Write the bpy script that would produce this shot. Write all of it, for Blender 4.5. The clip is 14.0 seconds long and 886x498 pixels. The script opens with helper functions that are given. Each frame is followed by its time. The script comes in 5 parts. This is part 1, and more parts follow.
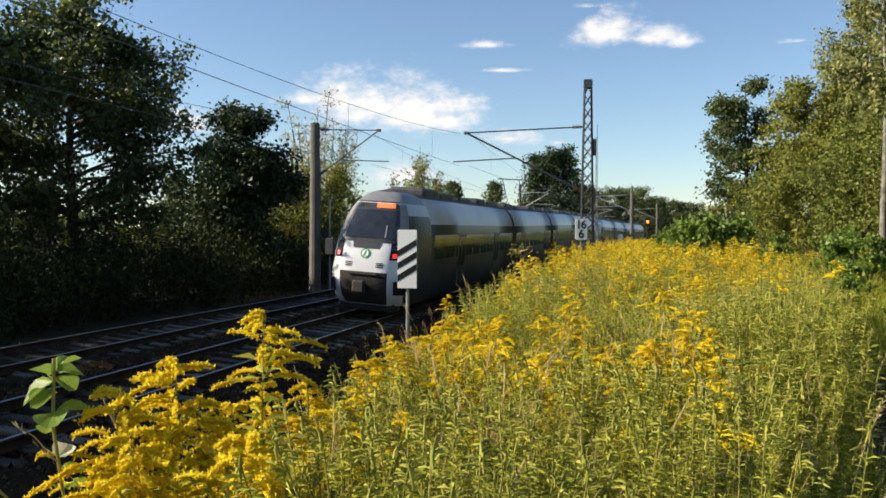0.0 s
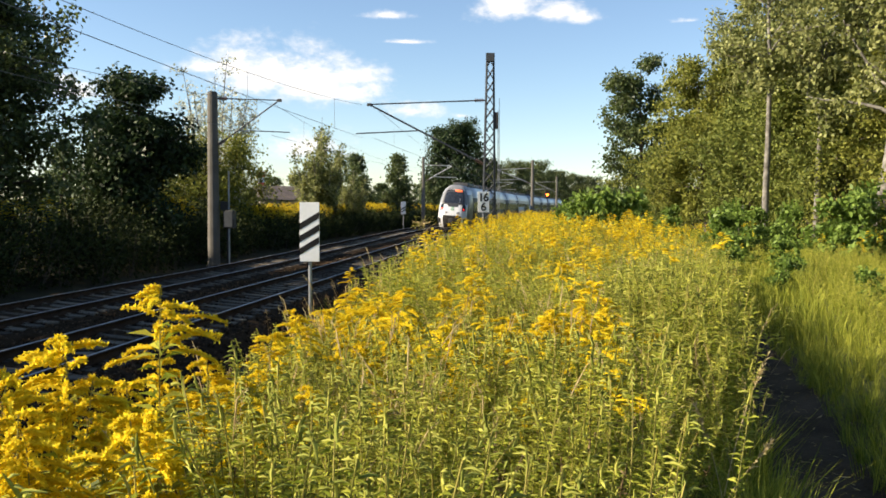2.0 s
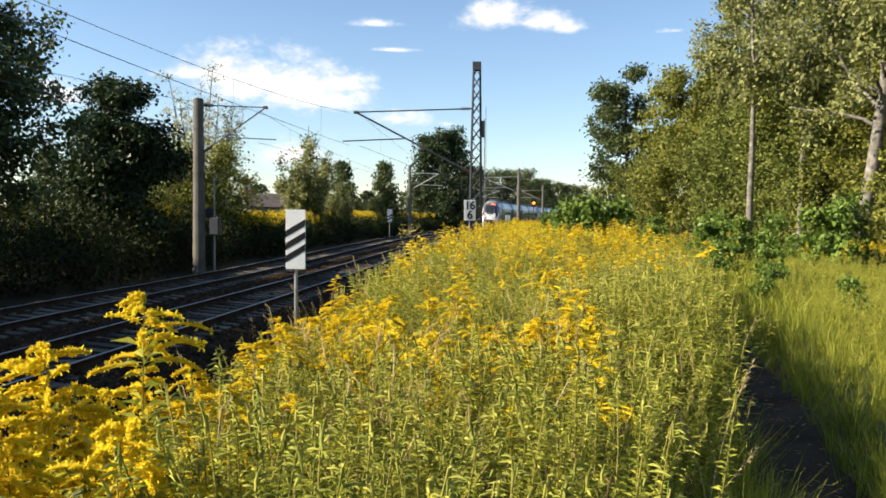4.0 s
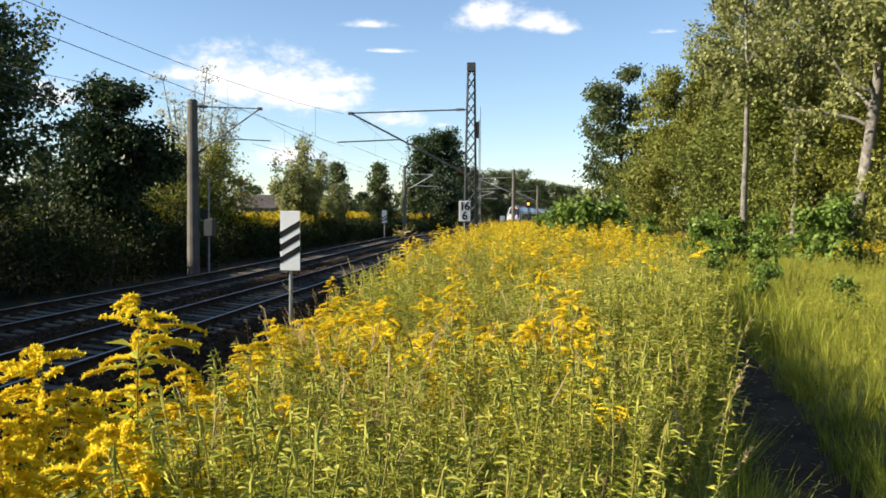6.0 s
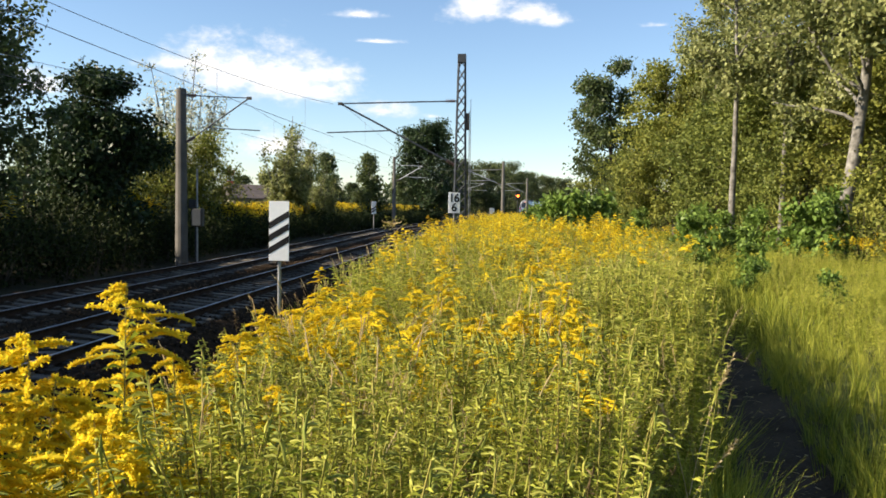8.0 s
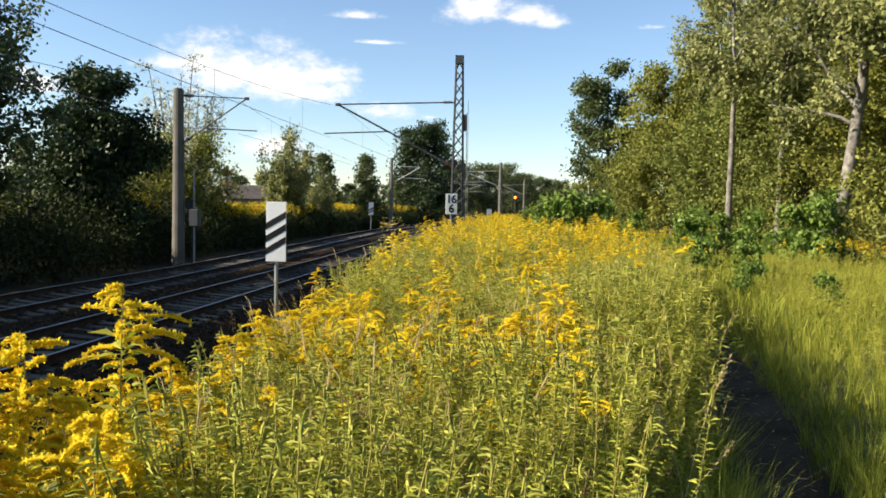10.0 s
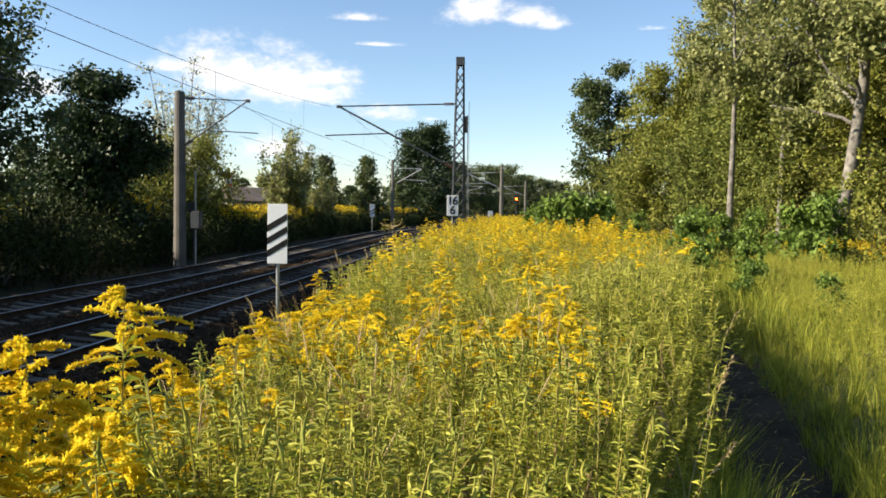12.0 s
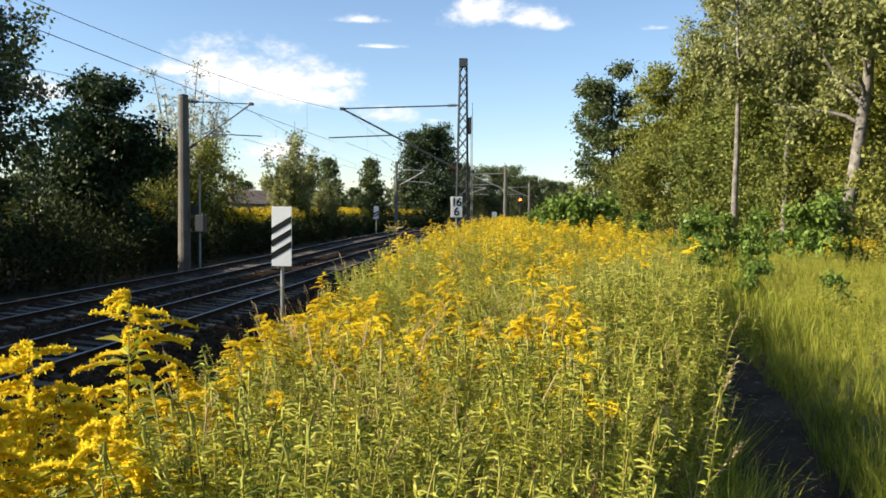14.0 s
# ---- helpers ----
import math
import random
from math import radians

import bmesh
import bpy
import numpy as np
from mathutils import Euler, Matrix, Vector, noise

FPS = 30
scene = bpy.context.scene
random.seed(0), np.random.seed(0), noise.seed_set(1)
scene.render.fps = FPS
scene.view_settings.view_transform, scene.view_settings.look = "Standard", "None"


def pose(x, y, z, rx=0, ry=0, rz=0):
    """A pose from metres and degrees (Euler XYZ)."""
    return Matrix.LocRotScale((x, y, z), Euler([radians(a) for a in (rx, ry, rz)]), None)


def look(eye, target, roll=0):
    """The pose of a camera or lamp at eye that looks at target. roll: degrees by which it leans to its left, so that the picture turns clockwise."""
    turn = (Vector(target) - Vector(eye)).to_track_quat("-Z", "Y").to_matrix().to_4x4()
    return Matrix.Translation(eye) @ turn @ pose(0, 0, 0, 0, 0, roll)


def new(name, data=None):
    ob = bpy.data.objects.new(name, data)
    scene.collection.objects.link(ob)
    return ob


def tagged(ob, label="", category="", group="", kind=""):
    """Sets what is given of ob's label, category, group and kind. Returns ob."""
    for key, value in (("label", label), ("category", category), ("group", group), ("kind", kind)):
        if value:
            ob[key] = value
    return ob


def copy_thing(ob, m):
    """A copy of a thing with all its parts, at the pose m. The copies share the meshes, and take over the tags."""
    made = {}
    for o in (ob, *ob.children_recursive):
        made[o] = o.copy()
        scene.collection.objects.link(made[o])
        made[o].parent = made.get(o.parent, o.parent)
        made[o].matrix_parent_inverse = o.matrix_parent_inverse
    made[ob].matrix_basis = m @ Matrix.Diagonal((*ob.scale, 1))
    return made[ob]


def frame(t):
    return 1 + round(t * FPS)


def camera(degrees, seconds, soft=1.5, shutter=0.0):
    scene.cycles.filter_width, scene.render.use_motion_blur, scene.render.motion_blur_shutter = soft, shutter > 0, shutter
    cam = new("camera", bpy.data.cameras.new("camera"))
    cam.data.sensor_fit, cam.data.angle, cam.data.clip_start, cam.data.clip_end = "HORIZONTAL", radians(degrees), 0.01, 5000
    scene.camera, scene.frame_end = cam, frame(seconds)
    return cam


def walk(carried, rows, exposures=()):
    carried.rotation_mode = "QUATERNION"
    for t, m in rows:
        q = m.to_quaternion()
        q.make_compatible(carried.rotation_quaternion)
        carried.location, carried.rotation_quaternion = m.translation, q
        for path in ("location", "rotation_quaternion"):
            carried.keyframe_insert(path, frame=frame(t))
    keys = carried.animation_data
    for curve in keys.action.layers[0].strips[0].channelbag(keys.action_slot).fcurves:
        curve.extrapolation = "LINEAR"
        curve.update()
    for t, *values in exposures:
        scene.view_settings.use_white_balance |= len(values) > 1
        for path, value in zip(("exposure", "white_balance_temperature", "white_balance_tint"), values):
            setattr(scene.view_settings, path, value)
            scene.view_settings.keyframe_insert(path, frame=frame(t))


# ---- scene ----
cam = camera(57.75, 14.0, soft=1.7)
EYE = (0.0, 0.0, 2.7)
# seconds, yaw, pitch, roll of a hand-held camera that only turns
PATH = [
    (0.0, -1.19, -1.10, -0.21), (0.1, -2.20, -1.18, -0.19), (0.2, -3.06, -1.18, -0.16), (0.3, -3.81, -1.15, -0.12),
    (0.4, -4.35, -1.40, -0.07), (0.5, -5.34, -2.42, -0.02), (1.0, -6.63, -3.38, 0.09), (1.5, -7.39, -3.12, -0.19),
    (2.0, -8.07, -3.02, -0.28), (2.5, -8.60, -2.75, -0.45), (3.0, -8.85, -2.47, -0.39), (5.5, -9.26, -2.42, -0.63),
    (6.0, -9.41, -2.38, -0.36), (6.5, -9.42, -2.35, -0.23), (7.0, -9.46, -2.75, -0.37), (7.5, -9.60, -2.80, -0.50),
    (8.0, -10.16, -2.97, -0.84), (10.5, -10.36, -2.82, -1.03), (11.0, -10.26, -2.59, -0.98), (11.5, -10.45, -2.48, -0.86),
    (12.0, -10.27, -2.77, -0.86), (12.5, -10.18, -2.68, -0.80), (13.0, -10.33, -2.56, -0.63), (13.5, -10.12, -2.80, -0.56),
    (14.0, -9.99, -2.67, -0.45),
]
EXPOSURES = [(0.0, 1.00, 6800, 11), (0.5, 1.19, 7100, 12), (1.0, 1.29, 7100, 12), (2.5, 1.28, 6950, 12), (5.5, 1.26, 6750, 12), (14.0, 1.26, 6750, 12)]
walk(cam, [(t, pose(*EYE, 90 + p, r, w)) for t, w, p, r in PATH], EXPOSURES)

# ---- world, sun ----
SUN_AZ, SUN_EL = -91.0, 27.0


def make_world():
    w = bpy.data.worlds.new("sky")
    w.use_nodes = True
    nt = w.node_tree
    N, L = nt.nodes, nt.links
    N.clear()
    out = N.new("ShaderNodeOutputWorld")
    sky = N.new("ShaderNodeTexSky")
    sky.sky_type, sky.sun_disc = "NISHITA", False
    sky.sun_elevation, sky.sun_rotation = radians(SUN_EL), radians(SUN_AZ)
    sky.air_density, sky.dust_density, sky.ozone_density = 1.0, 0.15, 3.5
    tc = N.new("ShaderNodeTexCoord")

    def math_(op, a, b=None):
        n = N.new("ShaderNodeMath")
        n.operation = op
        for i, v in enumerate((a, b)):
            if v is None:
                continue
            if isinstance(v, (int, float)):
                n.inputs[i].default_value = v
            else:
                L.new(v, n.inputs[i])
        return n.outputs[0]
    sep = N.new("ShaderNodeSeparateXYZ")
    L.new(tc.outputs["Generated"], sep.inputs[0])
    x, y, z = sep.outputs
    az = math_("ARCTAN2", x, y)
    el = math_("ARCSINE", z)
    comb = N.new("ShaderNodeCombineXYZ")
    L.new(az, comb.inputs[0])
    L.new(math_("MULTIPLY", el, 1.7), comb.inputs[1])

    def fbm(scale, detail, shift):
        n = N.new("ShaderNodeTexNoise")
        n.inputs["Scale"].default_value, n.inputs["Detail"].default_value = scale, detail
        n.inputs["Roughness"].default_value = 0.6
        mp = N.new("ShaderNodeMapping")
        mp.inputs["Location"].default_value = (shift, shift * 0.7, 0)
        L.new(comb.outputs[0], mp.inputs[0])
        L.new(mp.outputs[0], n.inputs["Vector"])
        return n.outputs["Fac"]
    n1, n2, n3 = fbm(16, 6, 3.1), fbm(45, 5, 7.7), fbm(5, 5, 1.3)
    ruff = math_("ADD", math_("MULTIPLY", math_("SUBTRACT", n1, 0.5), 2.1), math_("MULTIPLY", math_("SUBTRACT", n2, 0.5), 1.1))
    # cumulus: bearing, height, half width, half height in degrees, body
    cover = None
    for a, e, wa, we, k in CLOUDS:
        da = math_("DIVIDE", math_("SUBTRACT", az, radians(a)), radians(wa))
        de0 = math_("SUBTRACT", el, radians(e))
        up = math_("DIVIDE", math_("MAXIMUM", de0, 0.0), radians(we))
        dn = math_("DIVIDE", math_("MINIMUM", de0, 0.0), radians(we * 0.55))
        r2 = math_("ADD", math_("MULTIPLY", da, da), math_("ADD", math_("MULTIPLY", up, up), math_("MULTIPLY", dn, dn)))
        c = math_("SUBTRACT", k, math_("MULTIPLY", math_("POWER", r2, 0.5), 1.0))
        c = math_("MAXIMUM", c, -1.0)
        cover = c if cover is None else math_("MAXIMUM", cover, c)
    high = math_("MULTIPLY", math_("SUBTRACT", n3, 0.60), 4.0)
    high = math_("MULTIPLY", high, math_("GREATER_THAN", math_("ABSOLUTE", math_("SUBTRACT", az, radians(10))), radians(45)))
    cover = math_("MAXIMUM", math_("ADD", cover, ruff), high)
    ramp = N.new("ShaderNodeMapRange")
    ramp.interpolation_type = "SMOOTHSTEP"
    ramp.inputs["From Min"].default_value, ramp.inputs["From Max"].default_value = 0.0, 0.98
    L.new(cover, ramp.inputs["Value"])
    fac = math_("MULTIPLY", ramp.outputs[0], 0.93)
    body = N.new("ShaderNodeValToRGB")
    body.color_ramp.elements[0].color, body.color_ramp.elements[1].color = (0.62, 0.70, 0.82, 1), (1.0, 0.97, 0.92, 1)
    body.color_ramp.elements[0].position, body.color_ramp.elements[1].position = 0.25, 0.95
    L.new(math_("ADD", math_("MULTIPLY", cover, 0.6), math_("MULTIPLY", n2, 0.4)), body.inputs[0])
    amount = N.new("ShaderNodeMixRGB")
    amount.blend_type = "MULTIPLY"
    amount.inputs[0].default_value = 1
    L.new(body.outputs[0], amount.inputs[1])
    amount.inputs[2].default_value = (CLOUD_LIGHT, CLOUD_LIGHT, CLOUD_LIGHT, 1)
    mix = N.new("ShaderNodeMixRGB")
    L.new(fac, mix.inputs[0])
    L.new(sky.outputs[0], mix.inputs[1])
    L.new(amount.outputs[0], mix.inputs[2])
    bg = N.new("ShaderNodeBackground")
    bg.inputs["Strength"].default_value = SKY_STRENGTH
    L.new(mix.outputs[0], bg.inputs[0])
    L.new(bg.outputs[0], out.inputs[0])
    scene.world = w


SKY_STRENGTH, CLOUD_LIGHT = 0.082, 7.1
CLOUDS = [(-4.0, 8.9, 4.4, 2.4, 1.34), (-1.0, 8.3, 5.0, 2.0, 1.32), (1.4, 7.9, 3.4, 1.4, 1.22), (-8.4, 9.2, 2.8, 1.0, 0.95),
          (12.9, 13.7, 3.4, 1.8, 1.15), (15.4, 13.3, 3.2, 1.2, 1.1), (17.6, 12.9, 1.8, 0.8, 0.95),
          (4.2, 13.1, 2.7, 0.5, 0.95), (5.3, 11.4, 2.9, 0.28, 0.8), (5.8, 6.7, 3.8, 0.9, 0.85), (-1.5, 4.0, 5.0, 1.8, 0.9),
          (9.5, 6.4, 1.8, 0.45, 0.75), (25.0, 12.4, 2.6, 0.4, 0.6), (-16.5, 7.2, 3.8, 1.5, 0.9), (11.5, 15.5, 3.0, 0.5, 0.65)]
make_world()
sun = new("sun", bpy.data.lights.new("sun", "SUN"))
sun.data.energy, sun.data.angle, sun.data.color = 5.0, radians(0.5), (1.0, 0.90, 0.73)
_a, _e = radians(SUN_AZ), radians(SUN_EL)
sun.matrix_world = look((60 * math.sin(_a) * math.cos(_e), 60 * math.cos(_a) * math.cos(_e), 60 * math.sin(_e)), (0, 0, 0))

# ---- materials ----


def mat(name, c1, c2, scale=3.0, rough=0.7, metal=0.0, bump=0.0, fine=40.0, by="noise", through_light=0.0, c3=None, contrast=0.5, spec=0.5, coat=0.0):
    """A surface whose colour wanders between c1 and c2 at two scales; by 'island' or 'object' adds a tone per piece."""
    m = bpy.data.materials.new(name)
    m.use_nodes = True
    nt = m.node_tree
    N, L = nt.nodes, nt.links
    b = N["Principled BSDF"]
    b.inputs["Roughness"].default_value, b.inputs["Metallic"].default_value = rough, metal
    b.inputs["Specular IOR Level"].default_value = spec
    b.inputs["Coat Weight"].default_value = coat
    tc = N.new("ShaderNodeTexCoord")

    def noise_tex(s, d):
        n = N.new("ShaderNodeTexNoise")
        n.inputs["Scale"].default_value, n.inputs["Detail"].default_value = s, d
        L.new(tc.outputs["Object"], n.inputs["Vector"])
        return n.outputs["Fac"]
    a, f = noise_tex(scale, 3), noise_tex(fine, 2)
    mixf = N.new("ShaderNodeMath")
    mixf.operation = "MULTIPLY_ADD"
    L.new(f, mixf.inputs[0])
    mixf.inputs[1].default_value = contrast
    L.new(a, mixf.inputs[2])
    fac = mixf.outputs[0]
    if by != "noise":
        if by == "island":
            r = N.new("ShaderNodeNewGeometry").outputs["Random Per Island"]
        else:
            r = N.new("ShaderNodeObjectInfo").outputs["Random"]
        add = N.new("ShaderNodeMath")
        add.operation = "MULTIPLY_ADD"
        L.new(r, add.inputs[0])
        add.inputs[1].default_value = 0.75
        L.new(fac, add.inputs[2])
        sub = N.new("ShaderNodeMath")
        sub.operation = "SUBTRACT"
        L.new(add.outputs[0], sub.inputs[0])
        sub.inputs[1].default_value = 0.37
        fac = sub.outputs[0]
    ramp = N.new("ShaderNodeValToRGB")
    e = ramp.color_ramp.elements
    e[0].position, e[1].position = 0.35 + contrast * 0.3, 0.65 + contrast * 0.7
    e[0].color, e[1].color = (*c1, 1), (*c2, 1)
    if c3:
        k = ramp.color_ramp.elements.new(min(0.99, e[1].position + 0.12) if e[1].position < 0.9 else 0.95)
        k.color = (*c3, 1)
    L.new(fac, ramp.inputs[0])
    L.new(ramp.outputs[0], b.inputs["Base Color"])
    if bump:
        bp = N.new("ShaderNodeBump")
        bp.inputs["Strength"].default_value, bp.inputs["Distance"].default_value = bump, 0.02
        L.new(f, bp.inputs["Height"])
        L.new(bp.outputs[0], b.inputs["Normal"])
    if through_light:
        tr = N.new("ShaderNodeBsdfTranslucent")
        L.new(ramp.outputs[0], tr.inputs["Color"])
        ms = N.new("ShaderNodeMixShader")
        ms.inputs[0].default_value = through_light
        L.new(b.outputs[0], ms.inputs[1])
        L.new(tr.outputs[0], ms.inputs[2])
        L.new(ms.outputs[0], N["Material Output"].inputs["Surface"])
    return m


def glow(name, rgb, strength):
    m = bpy.data.materials.new(name)
    m.use_nodes = True
    b = m.node_tree.nodes["Principled BSDF"]
    b.inputs["Base Color"].default_value = (*rgb, 1)
    b.inputs["Emission Color"].default_value = (*rgb, 1)
    b.inputs["Emission Strength"].default_value = strength
    return m


EARTH = mat("earth", (0.028, 0.024, 0.015), (0.06, 0.055, 0.028), 0.7, 0.95, bump=0.8, fine=30, spec=0.1)
MEADOW = mat("meadow_soil", (0.05, 0.06, 0.018), (0.11, 0.12, 0.04), 0.5, 0.95, bump=0.8, fine=25, spec=0.1)
PATHSOIL = mat("path_soil", (0.045, 0.031, 0.019), (0.115, 0.085, 0.055), 2.0, 0.95, bump=0.9, fine=40, spec=0.1)
BALLAST = mat("ballast", (0.014, 0.009, 0.005), (0.050, 0.033, 0.019), 4.0, 0.95, bump=1.0, fine=22, spec=0.03)
STONE = mat("ballast_stone", (0.016, 0.011, 0.007), (0.105, 0.07, 0.042), 2.0, 0.95, by="island", fine=30, spec=0.06)
CONCRETE = mat("sleeper_concrete", (0.05, 0.043, 0.034), (0.15, 0.132, 0.105), 1.5, 0.9, bump=0.4, fine=50, by="object", spec=0.12)
RAILSIDE = mat("rail_rust", (0.022, 0.014, 0.009), (0.06, 0.036, 0.022), 3.0, 0.9, bump=0.3, spec=0.1)
RAILTOP = mat("rail_running_face", (0.34, 0.33, 0.32), (0.52, 0.51, 0.50), 2.0, 0.5, metal=1.0)
POLECON = mat("mast_concrete", (0.085, 0.078, 0.068), (0.16, 0.148, 0.13), 1.2, 0.85, bump=0.3, fine=30, spec=0.2)
STEEL = mat("painted_steel", (0.018, 0.023, 0.030), (0.042, 0.050, 0.060), 2.0, 0.6, metal=0.3, bump=0.2)
GALV = mat("galvanised_steel", (0.22, 0.23, 0.24), (0.36, 0.37, 0.38), 5.0, 0.5, metal=0.6)
DARKSTEEL = mat("dark_fittings", (0.02, 0.02, 0.02), (0.045, 0.042, 0.04), 5.0, 0.6, metal=0.2)
WIRE = mat("copper_wire", (0.10, 0.10, 0.10), (0.17, 0.16, 0.15), 4.0, 0.5, metal=0.5)
PORCELAIN = mat("brown_insulator", (0.07, 0.035, 0.02), (0.12, 0.06, 0.04), 5.0, 0.3)
SIGNWHITE = mat("sign_white", (0.74, 0.745, 0.74), (0.84, 0.84, 0.82), 3.0, 0.5, fine=15)
SIGNBLACK = mat("sign_black", (0.010, 0.010, 0.011), (0.022, 0.022, 0.022), 3.0, 0.75, spec=0.15)
TRAINWHITE = mat("train_white_paint", (0.60, 0.61, 0.63), (0.70, 0.71, 0.72), 0.8, 0.32, fine=6, coat=0.3)
TRAINSILVER = mat("train_silver_paint", (0.42, 0.44, 0.46), (0.52, 0.53, 0.55), 0.8, 0.42, metal=0.35, fine=6, coat=0.15)
TRAINPILLAR = mat("train_mid_grey", (0.15, 0.155, 0.165), (0.23, 0.235, 0.245), 1.0, 0.4, fine=8)
TRAINGREY = mat("train_dark_grey", (0.030, 0.032, 0.035), (0.055, 0.057, 0.06), 1.5, 0.34, fine=8)
TRAINROOF = mat("train_roof_grey", (0.028, 0.030, 0.034), (0.07, 0.07, 0.072), 1.0, 0.6, fine=8)
GLASSDARK = mat("tinted_glass", (0.012, 0.014, 0.017), (0.028, 0.032, 0.037), 1.0, 0.06, spec=0.9, fine=4)
UNDERGEAR = mat("brake_dust_black", (0.012, 0.011, 0.010), (0.04, 0.034, 0.028), 3.0, 0.9, bump=0.4)
GREENPAINT = mat("green_disc_paint", (0.02, 0.22, 0.07), (0.04, 0.30, 0.10), 5.0, 0.4)
DISPLAY = glow("amber_display", (1.0, 0.13, 0.03), 0.7)
TAIL = glow("tail_lamp_red", (1.0, 0.03, 0.03), 0.55)
SIGNALGLOW = glow("signal_orange", (1.0, 0.15, 0.015), 4.0)
BARK = mat("bark", (0.035, 0.027, 0.02), (0.10, 0.08, 0.06), 3.0, 0.95, bump=0.8, fine=25)
BIRCH = mat("pale_bark", (0.05, 0.045, 0.037), (0.25, 0.235, 0.205), 3.5, 0.85, bump=0.8, fine=9, contrast=0.5, spec=0.2)
LEAF_DARK = mat("maple_leaf", (0.040, 0.060, 0.018), (0.12, 0.155, 0.048), 0.6, 0.45, by="island", through_light=0.45, spec=0.45)
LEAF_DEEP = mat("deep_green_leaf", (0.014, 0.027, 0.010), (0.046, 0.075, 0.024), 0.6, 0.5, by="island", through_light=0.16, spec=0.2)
LEAF_OLIVE = mat("willow_leaf", (0.105, 0.125, 0.022), (0.27, 0.275, 0.055), 0.5, 0.6, by="island", through_light=0.35, spec=0.18)
LEAF_FAR = mat("distant_leaf", (0.045, 0.062, 0.024), (0.12, 0.145, 0.05), 0.3, 0.6, by="island", through_light=0.3, spec=0.18)
LEAF_ALDER = mat("alder_leaf", (0.08, 0.105, 0.02), (0.22, 0.245, 0.055), 0.5, 0.55, by="island", through_light=0.32, spec=0.18)
LEAF_PALE = mat("poplar_leaf", (0.28, 0.30, 0.19), (0.62, 0.63, 0.52), 0.6, 0.5, by="island", through_light=0.3, spec=0.18)
LEAF_FRESH = mat("shrub_leaf", (0.08, 0.135, 0.022), (0.21, 0.30, 0.06), 0.8, 0.45, by="island", through_light=0.35, spec=0.18)
LEAF_BIRCH = mat("birch_leaf", (0.12, 0.14, 0.04), (0.33, 0.34, 0.13), 0.5, 0.5, by="island", through_light=0.35, spec=0.18)
# hedge green taken down to near black: the shade of its track side
LEAF_SHADED = mat("shaded_hedge_leaf", (0.014, 0.022, 0.007), (0.042, 0.055, 0.014), 0.5, 0.7, by="island", through_light=0.12, spec=0.1)
GR_STEM = mat("goldenrod_stem", (0.17, 0.17, 0.03), (0.36, 0.30, 0.08), 2.0, 0.7, by="island", through_light=0.2, spec=0.18)
GR_LEAF = mat("goldenrod_leaf", (0.195, 0.235, 0.024), (0.53, 0.52, 0.080), 0.9, 0.6, by="island", through_light=0.48, spec=0.12)
GR_FLOWER = mat("goldenrod_flower", (0.69, 0.49, 0.016), (0.88, 0.72, 0.045), 3.0, 0.8, by="island", through_light=0.5, spec=0.15)
GR_BUD = mat("goldenrod_bud", (0.24, 0.27, 0.05), (0.45, 0.44, 0.09), 3.0, 0.8, by="island", through_light=0.35, spec=0.18)
GRASS = mat("grass_blade", (0.135, 0.17, 0.018), (0.40, 0.40, 0.060), 0.4, 0.6, by="island", through_light=0.45, spec=0.12)
DEADSTEM = mat("withered_stem", (0.11, 0.075, 0.035), (0.28, 0.20, 0.10), 2.0, 0.85, by="island", through_light=0.25, spec=0.1)
STRAW = mat("dry_grass", (0.36, 0.27, 0.12), (0.62, 0.50, 0.27), 2.0, 0.8, by="island", through_light=0.4, spec=0.15)
ROOFTILE = mat("roof_felt", (0.06, 0.05, 0.045), (0.13, 0.10, 0.085), 2.0, 0.85)
PLASTER = mat("plaster", (0.20, 0.17, 0.14), (0.30, 0.26, 0.21), 1.0, 0.9)
REDPAINT = mat("red_paint", (0.45, 0.05, 0.03), (0.6, 0.10, 0.06), 2.0, 0.6)

# ---- mesh helpers ----


def part(name, bm, material, parent=None, label=""):
    me = bpy.data.meshes.new(name)
    bm.to_mesh(me)
    bm.free()
    for m in (material if isinstance(material, (list, tuple)) else [material]):
        me.materials.append(m)
    ob = new(name, me)
    if parent:
        ob.parent = parent
    if label:
        tagged(ob, label)
    return ob


def np_part(name, V, F, mats, idx=None, parent=None, label="", smooth=False):
    """One mesh object from arrays: V n x 3, F m x 4 (a triangle repeats no corner: -1 in its last place)."""
    me = bpy.data.meshes.new(name)
    V = np.asarray(V, dtype=np.float32)
    F = np.asarray(F, dtype=np.int32)
    tri = F[:, 3] < 0
    tot = np.where(tri, 3, 4).astype(np.int32)
    start = np.concatenate(([0], np.cumsum(tot)[:-1])).astype(np.int32)
    loops = F.ravel()[F.ravel() >= 0]
    me.vertices.add(len(V))
    me.vertices.foreach_set("co", V.ravel())
    me.loops.add(len(loops))
    me.loops.foreach_set("vertex_index", loops)
    me.polygons.add(len(F))
    me.polygons.foreach_set("loop_start", start)
    if idx is not None:
        me.polygons.foreach_set("material_index", np.asarray(idx, dtype=np.int32))
    if smooth:
        me.polygons.foreach_set("use_smooth", np.ones(len(F), dtype=bool))
    for m in (mats if isinstance(mats, (list, tuple)) else [mats]):
        me.materials.append(m)
    me.update(calc_edges=True)
    ob = new(name, me)
    if parent:
        ob.parent = parent
    if label:
        tagged(ob, label)
    return ob


